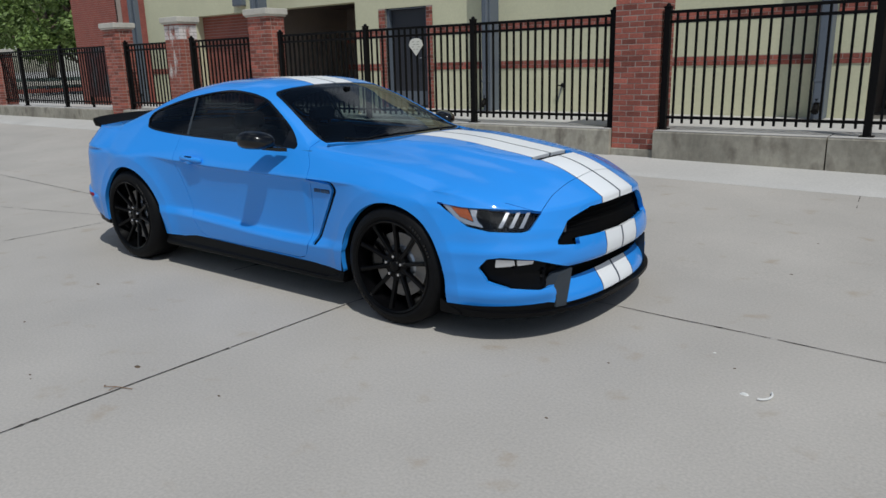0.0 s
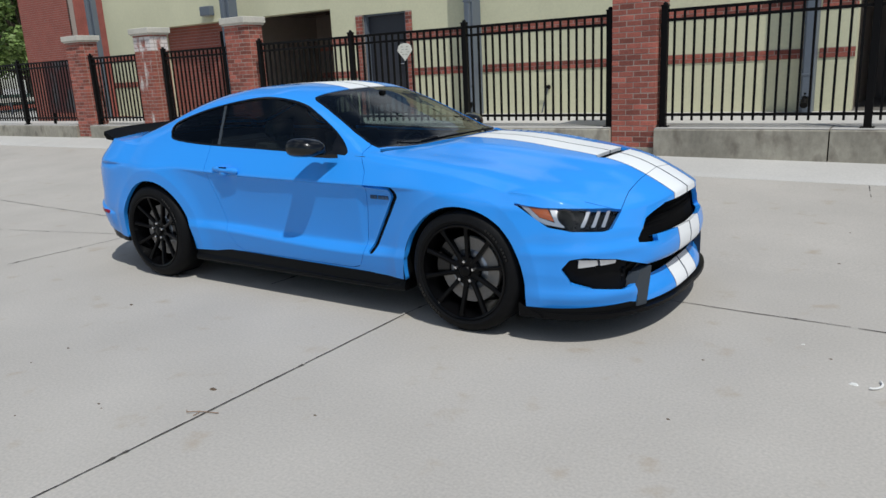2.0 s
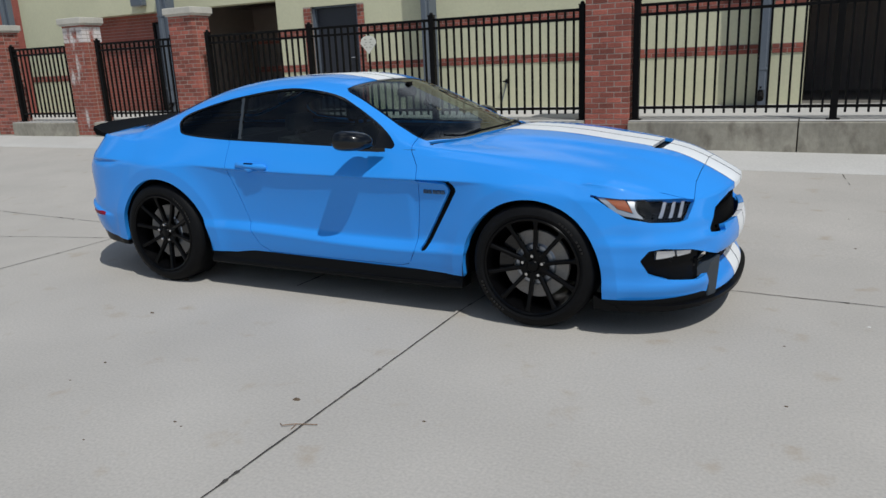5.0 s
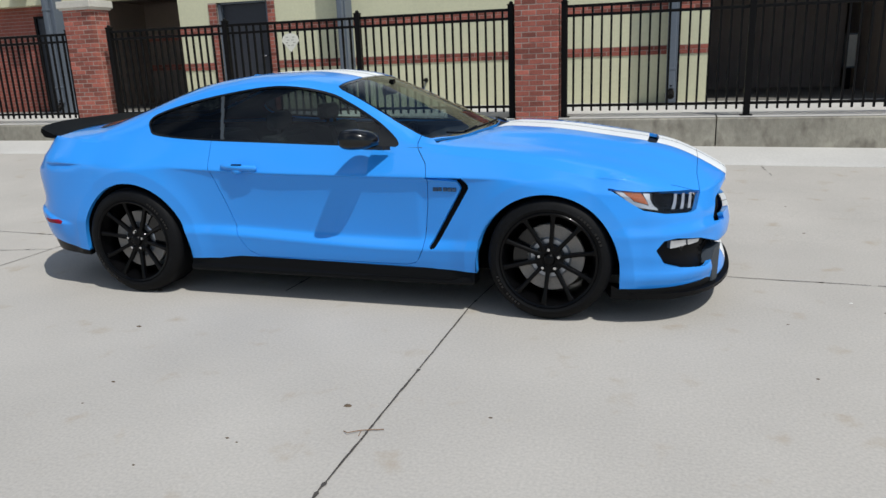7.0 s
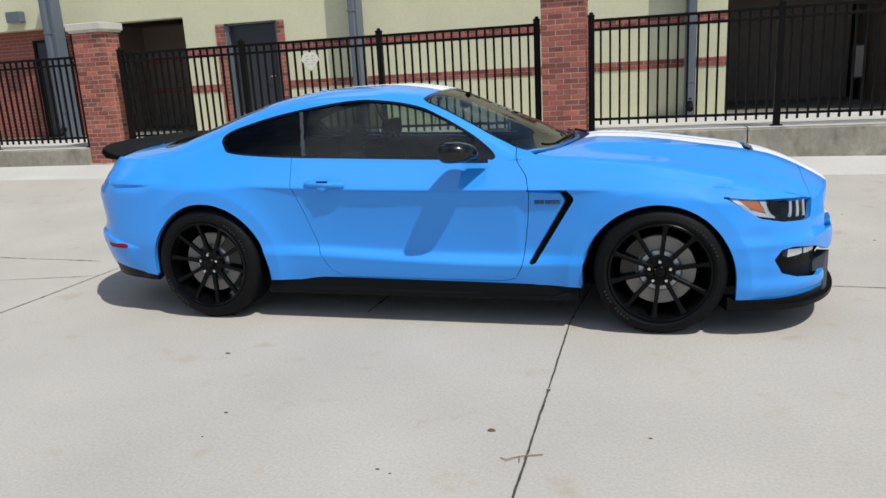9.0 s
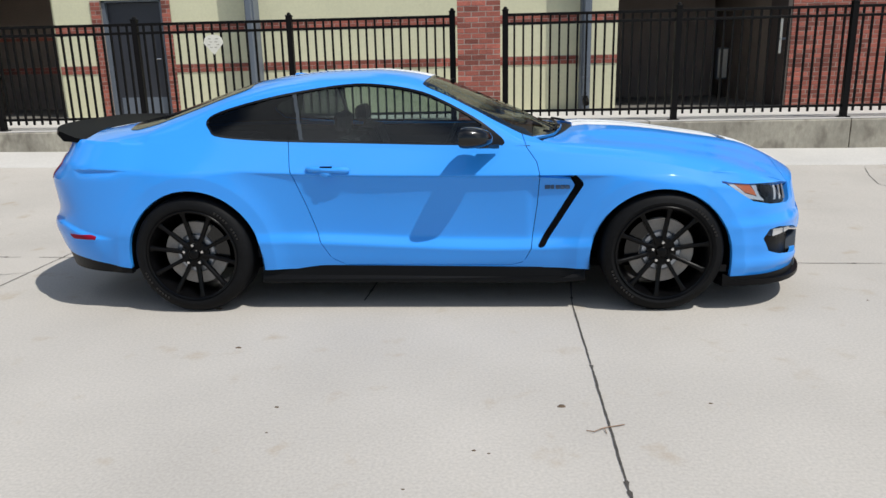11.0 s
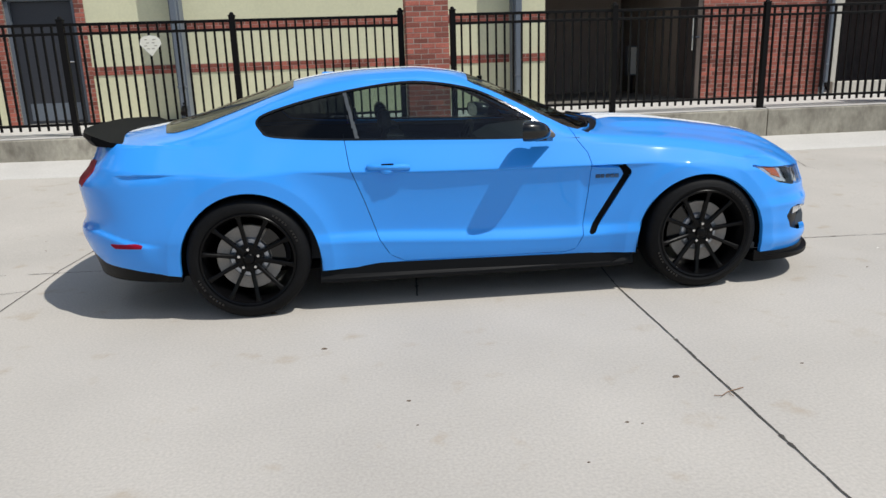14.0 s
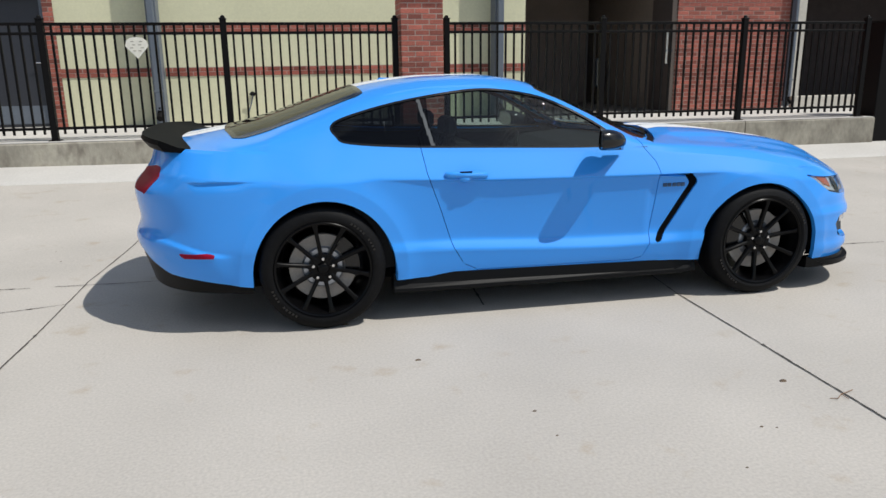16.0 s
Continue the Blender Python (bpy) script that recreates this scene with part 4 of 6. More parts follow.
class Skin:
    """Half of the body's surface (positive y here means the half-width): split along lines, then sorted into panels."""

    def __init__(self, v, faces):
        self.v, self.f = np.array(v, float), faces
        self.tag = ["" for _ in faces]

    def split(self, fn, only=None):
        """Cut every face (or those with one tag) along fn = 0."""
        val = fn(self.v)
        val = np.where(np.abs(val) < 1e-6, 0.0, val)
        verts, vals, cache = [p for p in self.v], list(val), {}
        faces, tags = [], []

        def cut(a, b):
            key = (a, b) if a < b else (b, a)
            if key not in cache:
                i, j = key
                t = vals[i] / (vals[i] - vals[j])
                verts.append(verts[i] + (verts[j] - verts[i]) * t)
                vals.append(0.0)
                cache[key] = len(verts) - 1
            return cache[key]

        for f, tag in zip(self.f, self.tag):
            s = [vals[i] for i in f]
            if min(s) >= 0 or max(s) <= 0 or (only and tag != only):
                faces.append(f)
                tags.append(tag)
                continue
            up, dn = [], []
            for k, i in enumerate(f):
                j = f[(k + 1) % len(f)]
                if vals[i] >= 0:
                    up.append(i)
                if vals[i] <= 0:
                    dn.append(i)
                if vals[i] * vals[j] < 0:
                    c = cut(i, j)
                    up.append(c)
                    dn.append(c)
            for part_ in (up, dn):
                if len(part_) > 2:
                    faces.append(part_)
                    tags.append(tag)
        self.v, self.f, self.tag = np.array(verts), faces, tags

    def centres(self):
        return np.array([self.v[f].mean(0) for f in self.f])

    def inlay(self, u, outline, name, only):
        """Cut a straight-sided outline cleanly out of the faces with one tag; u gives the plane's first axis."""
        for (a0, b0), (a1, b1) in zip(outline, outline[1:] + outline[:1]):
            self.split(lambda p: (u(p) - a0) * (b1 - b0) - (p[:, 2] - b0) * (a1 - a0), only)
        c = self.centres()
        d = inside(outline)(u(c), c[:, 2])
        self.tag = [name if t == only and di < 0 else t for t, di in zip(self.tag, d)]

    def carve(self, fn, name, gap=0.0, where=None):
        """Name the faces inside fn < 0; a gap leaves an open seam round them."""
        if gap:
            self.split(lambda p: fn(p) - gap)
            self.split(lambda p: fn(p) + gap)
        else:
            self.split(fn)
        c = self.centres()
        d = fn(c)
        ok = np.ones(len(c), bool) if where is None else where(c)
        tags, faces = [], []
        for f, t, di, o in zip(self.f, self.tag, d, ok):
            if o and gap and abs(di) < gap:
                continue
            if o and di < 0 and name is not None:
                t = name(t) if callable(name) else name
            faces.append(f)
            tags.append(t)
        self.f, self.tag = faces, tags


def inside(poly):
    """Signed distance to a polygon in a plane, negative inside."""
    P = np.array(poly, float)
    Q = np.roll(P, -1, 0)

    def fn(u, w):
        d2, sgn = np.full(u.shape, 1e9), np.ones(u.shape)
        for (ax, ay), (bx, by) in zip(P, Q):
            ex, ey, wx, wy = bx - ax, by - ay, u - ax, w - ay
            t = np.clip((wx * ex + wy * ey) / (ex * ex + ey * ey), 0, 1)
            d2 = np.minimum(d2, (wx - t * ex) ** 2 + (wy - t * ey) ** 2)
            c1, c2, c3 = w >= ay, w < by, ex * wy > ey * wx
            sgn = np.where((c1 & c2 & c3) | (~c1 & ~c2 & ~c3), -sgn, sgn)
        return sgn * np.sqrt(d2)
    return fn


def soft_poly(points, n=6):
    """Round a polygon's corners (closed Catmull-Rom)."""
    out, k = [], len(points)
    P = [Vector(p) for p in points]
    for i in range(k):
        a, b, c, d = P[i - 1], P[i], P[(i + 1) % k], P[(i + 2) % k]
        for j in range(n):
            t = j / n
            out.append(tuple(0.5 * ((2 * b) + (c - a) * t + (2 * a - 5 * b + 4 * c - d) * t * t + (3 * b - a - 3 * c + d) * t ** 3)))
    return out


def body_skin():
    ring = ring_columns()
    cols = np.array([fill_rows(c) for c in ring])
    nc, nr = cols.shape[:2]
    frac_ends = cols[:44, 0, 1] / cols[43, 0, 1]
    # lower body
    verts = list(cols.reshape(-1, 3))
    faces = [[i * nr + j, i * nr + j + 1, (i + 1) * nr + j + 1, (i + 1) * nr + j] for i in range(nc - 1) for j in range(nr - 1)]
    # flare lips and hood, in the flank's own rows
    # upper body: sections across, meeting the shoulder line
    frac = frac_ends
    xs = np.linspace(X_FRONT, X_REAR, 161)
    index = {}

    def add(p):
        verts.append(np.array(p))
        return len(verts) - 1

    grid = []
    for i, x in enumerate(xs):
        prof = top_profile(x, frac)
        row = [add(p) for p in prof[:-1]] + [(43 + i) * nr]
        grid.append(row)
    for i in range(len(xs) - 1):
        for j in range(43):
            faces.append([grid[i][j], grid[i][j + 1], grid[i + 1][j + 1], grid[i + 1][j]])

    def end_patch(row, shoulder, slope_end, steps, flip):
        """From a cross-section to the rounded shoulder line of nose or tail."""
        prev = row
        for s in range(1, steps + 1):
            f = s / steps
            cur = []
            for j in range(43):
                p0, p1 = verts[row[j]], verts[shoulder[j]]
                if s == steps:
                    cur.append(shoulder[j])
                    continue
                ln = abs(p1[0] - p0[0])
                m0 = (-0.155 if not flip else -0.30) * ln
                m1 = slope_end * ln
                z = (2 * f ** 3 - 3 * f ** 2 + 1) * p0[2] + (f ** 3 - 2 * f ** 2 + f) * m0 + (3 * f ** 2 - 2 * f ** 3) * p1[2] + (f ** 3 - f ** 2) * m1
                cur.append(add((p0[0] + (p1[0] - p0[0]) * f, p0[1] + (p1[1] - p0[1]) * f, z)))
            cur.append(row[43])
            for j in range(43):
                q = [prev[j], prev[j + 1], cur[j + 1], cur[j]]
                q = list(dict.fromkeys(q[::-1] if not flip else q))
                if len(q) > 2:
                    faces.append(q)
            prev = cur

    end_patch(grid[0], [j * nr for j in range(44)], -0.70, 26, False)
    end_patch(grid[-1], [(nc - 1 - j) * nr for j in range(44)], 0.02, 26, True)
    V = np.array(verts)
    out = []
    for f in faces:
        a, b_, d = V[f[0]], V[f[1]], V[f[2]]
        m = np.cross(b_ - a, d - a)
        if len(f) > 3:
            m = m + np.cross(d - a, V[f[3]] - a)
        cen = V[f].mean(0)
        r = cen - np.array([min(1.4, max(-1.4, cen[0])), 0.0, 0.45])
        out.append(f if m @ r > 0 else f[::-1])
    return Skin(verts, out)


SK = body_skin()
# wheel-arch lips stand proud of the flank
near_arch = lambda p: np.minimum(arch(p, ARCH_F), arch(p, ARCH_R))
for dd in (0.078, 0.070):
    SK.split(lambda p: np.where((p[:, 1] > 0.7) & (p[:, 2] < 0.90), near_arch(p) - dd, 1.0))
flare = np.clip((0.175 - near_arch(SK.v)) / 0.101, 0, 1) ** 1.6
SK.v[:, 1] += np.where(SK.v[:, 1] > 0.6, 0.013 * flare * step01(0.93, 0.80, SK.v[:, 2]) * step01(1.90, 1.80, np.abs(SK.v[:, 0])), 0)
# hood: a raised centre with soft valleys beside it
hx, hy, hz = SK.v[:, 0], SK.v[:, 1], SK.v[:, 2]
on_hood = step01(0.86, 1.02, hx) * step01(2.22, 1.95, hx) * (hz > 0.6) * (hy < 0.80)
SK.v[:, 2] += on_hood * (0.014 * (1 - step01(0.40, 0.52, hy + 0.10 * (hx - 1.0))) - 0.005 * np.exp(-((hy - 0.60) / 0.07) ** 2))
# nose: the grille's surround stands forward, the flank creases at the rear
tail_push = pchip([0.2, 0.40, 0.50, 0.60, 0.68, 0.75, 0.785, 0.87, 0.95, 1.02, 1.2], [0, 0.030, 0.018, 0.045, 0.032, 0.008, 0.0, 0.045, 0.070, 0.070, 0.05])
SK.v[:, 0] += step01(-1.95, -2.28, SK.v[:, 0]) * tail_push(np.clip(SK.v[:, 2], 0.2, 1.2))
for zz in (0.853, 0.847, 0.838):
    SK.split(lambda p: np.where(p[:, 0] < -1.6, p[:, 2] - zz, 1.0))
hx, hy, hz = SK.v[:, 0], SK.v[:, 1], SK.v[:, 2]
rear_crease = step01(0.8531, 0.8468, hz) * step01(0.800, 0.846, hz) * step01(-1.70, -1.80, hx) * step01(-2.04, -1.96, hx)
SK.v[:, 1] -= 0.013 * rear_crease * (hy > 0.6)

sx, sy, sz = SK.v[:, 0], SK.v[:, 1], SK.v[:, 2]
ledge_z = lambda x: 0.470 + 0.085 * step01(-1.84, -2.25, x)
for dz in (0.0, 0.012, 0.024):
    SK.split(lambda p: np.where((p[:, 0] < -1.74) & (p[:, 1] > 0.3), p[:, 2] - ledge_z(p[:, 0]) + dz, 1.0))
sx, sy, sz = SK.v[:, 0], SK.v[:, 1], SK.v[:, 2]
shelf = step01(0.0, -0.030, sz - ledge_z(sx)) * step01(-1.80, -1.92, sx) * step01(0.25, 0.40, sz)
SK.v[:, 1] += np.where(sy > 0.3, 0.018 * shelf, 0)
# nose: a proud bar below the grille, a recessed lower mouth, and a chin blade that leans out to the splitter
chin = pchip([0.16, 0.19, 0.225, 0.285, 0.325, 0.37, 0.385, 0.41, 0.45, 0.50, 0.56, 0.70], [0.0, 0.0, -0.012, -0.055, -0.080, -0.075, -0.004, 0.012, 0.016, 0.010, 0.0, 0.0])
for zz in (0.387, 0.378):
    SK.split(lambda p: np.where((p[:, 0] > 1.95) & (p[:, 1] < 0.66), p[:, 2] - zz, 1.0))
sx, sy, sz = SK.v[:, 0], SK.v[:, 1], SK.v[:, 2]
SK.v[:, 0] += step01(1.85, 2.05, sx) * (1 - step01(0.50, 0.62, sy)) * chin(np.clip(sz, 0.16, 0.70))
# a brow over the fog intake and a blade below it
brow = 0.006 * np.exp(-((sz - 0.490) / 0.022) ** 2) - 0.006 * np.exp(-((sz - 0.545) / 0.030) ** 2) + 0.016 * np.exp(-((sz - 0.262) / 0.030) ** 2)
wide = step01(1.66, 1.86, sx) * step01(0.48, 0.62, sy)
SK.v[:, 0] += 0.7 * brow * wide
SK.v[:, 1] += 0.7 * brow * wide
sx, sy, sz = SK.v[:, 0], SK.v[:, 1], SK.v[:, 2]
SK.v[:, 1] -= np.where(sy > 0.6, 0.014 * np.exp(-((sx + 0.535) / 0.085) ** 2 - ((sz - 0.803) / 0.042) ** 2), 0)
SK.v[:, 1] -= np.where(sy > 0.6, 0.010 * step01(0.60, 0.64, sx) * step01(0.90, 0.86, sx - (sz - 0.75) * 0.55) * step01(0.775, 0.765, sz) * step01(0.40, 0.46, sz), 0)
XZ = lambda poly: (lambda p, f=inside(poly): f(p[:, 0], p[:, 2]))
XY = lambda poly: (lambda p, f=inside(poly): f(p[:, 0], p[:, 1]))
YZ = lambda poly: (lambda p, f=inside(poly): f(p[:, 1], p[:, 2]))
RZ = lambda poly: (lambda p, f=inside(poly): f(p[:, 0] + p[:, 1], p[:, 2]))
QZ = lambda poly: (lambda p, f=inside(poly): f(p[:, 0] - p[:, 1], p[:, 2]))
flank = lambda c: c[:, 1] > 0.45

DOOR_XZ = [(-0.775, 1.06), (-0.744, 0.842), (-0.67, 0.644), (-0.597, 0.418), (-0.535, 0.315), (-0.45, 0.272), (0.52, 0.266), (0.585, 0.285), (0.626, 0.364), (0.66, 0.62), (0.671, 0.78), (0.655, 0.86), (0.60, 0.935), (0.56, 1.06)]
DLO_XZ = soft_poly([(-1.245, 1.118), (-1.225, 1.062), (-1.160, 1.028), (-0.83, 1.000), (-0.35, 0.982), (0.12, 0.966), (0.40, 0.962), (0.465, 0.966), (0.36, 1.052), (0.256, 1.116), (0.125, 1.184), (-0.015, 1.240), (-0.234, 1.281), (-0.455, 1.286), (-0.817, 1.237), (-1.095, 1.174)], 4)
SHIELD_XY = [(0.90, -0.3), (0.868, 0.0), (0.845, 0.20), (0.80, 0.40), (0.735, 0.56), (0.640, 0.690), (0.45, 0.660), (0.2, 0.600), (0.03, 0.555), (-0.005, 0.52), (0.02, 0.3), (0.035, 0.0), (0.035, -0.3)]
BACKLIGHT_XY = [(-1.08, -0.3), (-1.08, 0.0), (-1.06, 0.35), (-1.05, 0.50), (-1.09, 0.535), (-1.4, 0.575), (-1.74, 0.610), (-1.80, 0.57), (-1.86, 0.3), (-1.88, 0.0), (-1.88, -0.3)]
HOOD_XY = [(2.125, -0.3), (2.125, 0.0), (2.13, 0.15), (2.125, 0.30), (2.12, 0.45), (2.135, 0.610), (1.95, 0.735), (1.6, 0.745), (1.2, 0.735), (0.90, 0.742), (0.69, 0.765), (0.695, 0.735), (0.775, 0.60), (0.85, 0.42), (0.920, 0.2), (0.940, 0.0), (0.940, -0.3)]
DECK_XY = [(-1.90, -0.3), (-1.90, 0.0), (-1.88, 0.3), (-1.82, 0.585), (-1.90, 0.68), (-2.10, 0.69), (-2.35, 0.62), (-2.60, 0.6), (-2.60, -0.3)]
VENT_XZ = [(0.845, 0.790), (0.872, 0.788), (0.912, 0.748), (0.914, 0.730), (0.702, 0.378), (0.684, 0.368), (0.664, 0.372), (0.665, 0.384), (0.862, 0.722), (0.864, 0.735), (0.845, 0.765), (0.66, 0.778), (0.66, 0.790)]
LAMP_QZ = [(0.775, 0.740), (0.95, 0.722), (1.18, 0.712), (1.42, 0.700), (1.545, 0.686), (1.525, 0.672), (1.425, 0.598), (1.36, 0.592), (1.13, 0.602), (0.97, 0.626), (0.88, 0.675)]
GRILLE_YZ = [(-0.2, 0.688), (0.0, 0.688), (0.30, 0.680), (0.40, 0.655), (0.478, 0.628), (0.565, 0.530), (0.572, 0.512), (0.435, 0.497), (0.43, 0.532), (0.30, 0.528), (0.0, 0.520), (-0.2, 0.520)]
FOG_QZ = [(1.04, 0.412), (1.10, 0.462), (1.20, 0.470), (1.45, 0.448), (1.75, 0.385), (1.80, 0.352), (1.72, 0.330), (1.62, 0.298), (1.50, 0.284), (1.24, 0.306), (1.11, 0.333)]
LOWGRILLE_YZ = [(-0.2, 0.382), (0.0, 0.382), (0.3, 0.380), (0.50, 0.374), (0.515, 0.296), (0.3, 0.302), (0.0, 0.306), (-0.2, 0.306)]
TAILLAMP_RZ = [(-1.525, 0.915), (-1.485, 0.868), (-1.61, 0.768), (-1.65, 0.778), (-1.914, 0.78), (-1.989, 0.88), (-1.622, 0.918)]
DIFFUSER_RZ = [(-0.5, 0.05), (-0.7, 0.258), (-0.84, 0.276), (-1.148, 0.322), (-1.392, 0.342), (-1.58, 0.39), (-1.777, 0.45), (-2.6, 0.45), (-2.6, 0.05)]
MARKER_XZ = [(-2.105, 0.472), (-1.94, 0.474), (-1.905, 0.460), (-1.93, 0.448), (-2.08, 0.446)]
BPILLAR_XZ = [(-0.774, 1.30), (-0.752, 1.30), (-0.672, 0.96), (-0.694, 0.96)]
SAIL_XZ = [(0.345, 1.075), (0.375, 1.052), (0.49, 0.968), (0.49, 0.945), (0.345, 0.945)]
COWL_XY = [(0.875, -0.3), (0.875, 0.0), (0.85, 0.20), (0.80, 0.42), (0.735, 0.575), (0.66, 0.70), (0.69, 0.735), (0.77, 0.60), (0.845, 0.42), (0.915, 0.2), (0.935, 0.0), (0.935, -0.3)]
SLOT_XY = [(1.905, -0.3), (1.905, 0.0), (1.895, 0.20), (1.875, 0.232), (1.838, 0.228), (1.845, 0.0), (1.845, -0.3)]


def lamp_poly(points):
    """Headlamp pieces, drawn in the lamp's own plane (tenths of it across and down)."""
    return [(0.70 + 0.0017 * a, 0.711 - 0.00122 * (b - 175) - 0.00007 * (a - 280)) for a, b in points]


LAMP_AMBER = lamp_poly([(92, 166), (168, 174), (186, 226), (132, 212)])
LAMP_TRIM = lamp_poly([(58, 156), (90, 164), (130, 214), (188, 230), (176, 176), (206, 176), (226, 250), (150, 240), (112, 222)])
LAMP_EYE = lamp_poly([(237 + 25 * math.cos(a), 206 + 30 * math.sin(a)) for a in [i * math.pi / 8 for i in range(16)]])
LAMP_RING = lamp_poly([(237 + 36 * math.cos(a), 206 + 39 * math.sin(a)) for a in [i * math.pi / 8 for i in range(16)]])
LAMP_BARS = [lamp_poly([(a, 184), (a + 17, 184), (a - 24, 247), (a - 42, 247)]) for a in (332, 380, 426)]
FOG_LAMPS = [[(1.165, 0.455), (1.305, 0.449), (1.31, 0.420), (1.16, 0.414)], [(1.325, 0.449), (1.46, 0.440), (1.45, 0.424), (1.33, 0.420)]]
BUMP_F = [(1.76, 0.1), (1.745, 0.42), (1.70, 0.60), (1.655, 0.70), (1.72, 0.78), (1.92, 0.79), (2.0, 0.86), (3, 0.86), (3, 0.1)]
BUMP_R = [(-1.735, 0.1), (-1.735, 0.47), (-1.78, 0.66), (-2.02, 0.80), (-2.2, 0.86), (-3, 0.86), (-3, 0.1)]

front = lambda c: c[:, 0] > 1.6
SK.carve(lambda p: arch(p, ARCH_F), "void", 0, flank)
SK.carve(lambda p: arch(p, ARCH_R), "void", 0, flank)
keep = lambda name: (lambda t: t if t else name)
hi = lambda c: (c[:, 1] > 0.45) & (c[:, 2] > 0.93)
SK.carve(XZ(DLO_XZ), keep("side_glass"), 0.0, hi)
SK.carve(lambda p: XZ(DLO_XZ)(p) - 0.011, keep("window_trim"), 0.0, hi)
SK.carve(XZ(BPILLAR_XZ), lambda t: "b_pillar" if t == "side_glass" else t, 0.0, hi)
SK.carve(XZ(SAIL_XZ), lambda t: "sail" if t == "side_glass" else t, 0.0, hi)
SK.carve(lambda p: p[:, 0] + 0.70, lambda t: "quarter_glass" if t == "side_glass" else t, 0.0, hi)
over = lambda c: c[:, 2] > 0.93
SK.carve(XY(SHIELD_XY), keep("windscreen_edge"), 0.0, over)
SK.carve(lambda p: XY(SHIELD_XY)(p) + 0.022, lambda t: "windscreen" if t == "windscreen_edge" else t, 0.0, over)
rear_top = lambda c: (c[:, 2] > 1.0) & (c[:, 0] < -0.9)
SK.carve(XY(BACKLIGHT_XY), keep("rear_edge"), 0.0, rear_top)
SK.carve(lambda p: XY(BACKLIGHT_XY)(p) + 0.028, lambda t: "rear_glass" if t == "rear_edge" else t, 0.0, rear_top)
SK.carve(XY(COWL_XY), keep("cowl"), 0.0, lambda c: (c[:, 2] > 0.90) & (c[:, 0] > 0.6))
SK.carve(XZ(VENT_XZ), keep("vent"), 0.0, flank)
SK.carve(QZ(LAMP_QZ), keep("headlamp"), 0.0, front)
lamp_u = lambda p: p[:, 0] - p[:, 1]
SK.inlay(lamp_u, LAMP_AMBER, "lamp_amber", "headlamp")
SK.inlay(lamp_u, LAMP_EYE, "lamp_eye", "headlamp")
SK.inlay(lamp_u, LAMP_RING, "lamp_ring", "headlamp")
SK.inlay(lamp_u, LAMP_TRIM, "lamp_trim", "headlamp")
for k, bar in enumerate(LAMP_BARS):
    SK.inlay(lamp_u, bar, "lamp_bar%d" % k, "headlamp")
SK.carve(YZ(GRILLE_YZ), keep("grille"), 0.0, lambda c: c[:, 0] > 2.0)
low_front = lambda c: (c[:, 0] > 1.8) & (c[:, 1] > 0.30)
SK.carve(QZ(FOG_QZ), keep("fog"), 0.0, low_front)
for k, lamp in enumerate(FOG_LAMPS):
    SK.inlay(lamp_u, lamp, "fog_lamp%d" % k, "fog")
SK.carve(YZ(LOWGRILLE_YZ), keep("lowgrille"), 0.0, lambda c: c[:, 0] > 2.0)
tail_end = lambda c: c[:, 0] < -1.6
SK.carve(RZ(TAILLAMP_RZ), keep("taillamp"), 0.0, lambda c: (c[:, 0] < -2.05) & (c[:, 1] > 0.10))
SK.carve(RZ(DIFFUSER_RZ), keep("diffuser"), 0.0, tail_end)
SK.carve(XZ(MARKER_XZ), keep("marker"), 0.0, lambda c: (c[:, 0] < -1.6) & (c[:, 1] > 0.5))
SK.carve(XY(HOOD_XY), None, 0.0014, lambda c: (c[:, 2] > 0.68) & (c[:, 0] > 1.98) & (c[:, 1] < 0.80))
SK.carve(XY(HOOD_XY), keep("bonnet"), 0.0, lambda c: (c[:, 2] > 0.68) & (c[:, 0] > 0.6) & (c[:, 1] < 0.80))
SK.carve(XY(SLOT_XY), lambda t: "slot" if t == "bonnet" else t, 0.0, lambda c: (c[:, 2] > 0.8) & (c[:, 0] > 1.6))
SK.carve(XY(DECK_XY), keep("boot_lid"), 0.0, lambda c: (c[:, 2] > 0.992) & (c[:, 0] < -1.7) & (c[:, 1] < 0.75))
SK.carve(XZ(BUMP_F), keep("front_bumper"), 0.0, lambda c: c[:, 0] > 1.6)
SK.carve(XZ(BUMP_R), keep("rear_bumper"), 0.0, lambda c: c[:, 0] < -1.6)
SK.carve(XZ(DOOR_XZ), keep("door"), 0.0019, lambda c: (c[:, 1] > 0.6) & (c[:, 2] < 1.03))
c = SK.centres()
roof_zone = (c[:, 2] > 1.0) & (c[:, 0] < 0.62) & (c[:, 0] > -1.9)
SK.tag = [t if t else ("roof" if rz else ("front_wing" if cx > 0.0 else "rear_quarter")) for t, rz, cx in zip(SK.tag, roof_zone, c[:, 0])]
# painted stripes
for yy in (0.009, 0.196, 0.203):
    SK.split(lambda p, yy=yy: p[:, 1] - yy)


def normals_of(v, faces):
    n = np.zeros_like(v)
    for f in faces:
        a, b, d = v[f[0]], v[f[1]], v[f[2]]
        m = np.cross(b - a, d - a)
        if len(f) > 3:
            m = m + np.cross(d - a, v[f[3]] - a)
        n[f] += m
    return n / np.maximum(np.linalg.norm(n, axis=1, keepdims=True), 1e-12)


SKN = normals_of(SK.v, SK.f)
CAR = empty("sports_car", 0, 0, 0, "bright blue sports coupe with white racing stripes and black wheels", "car")


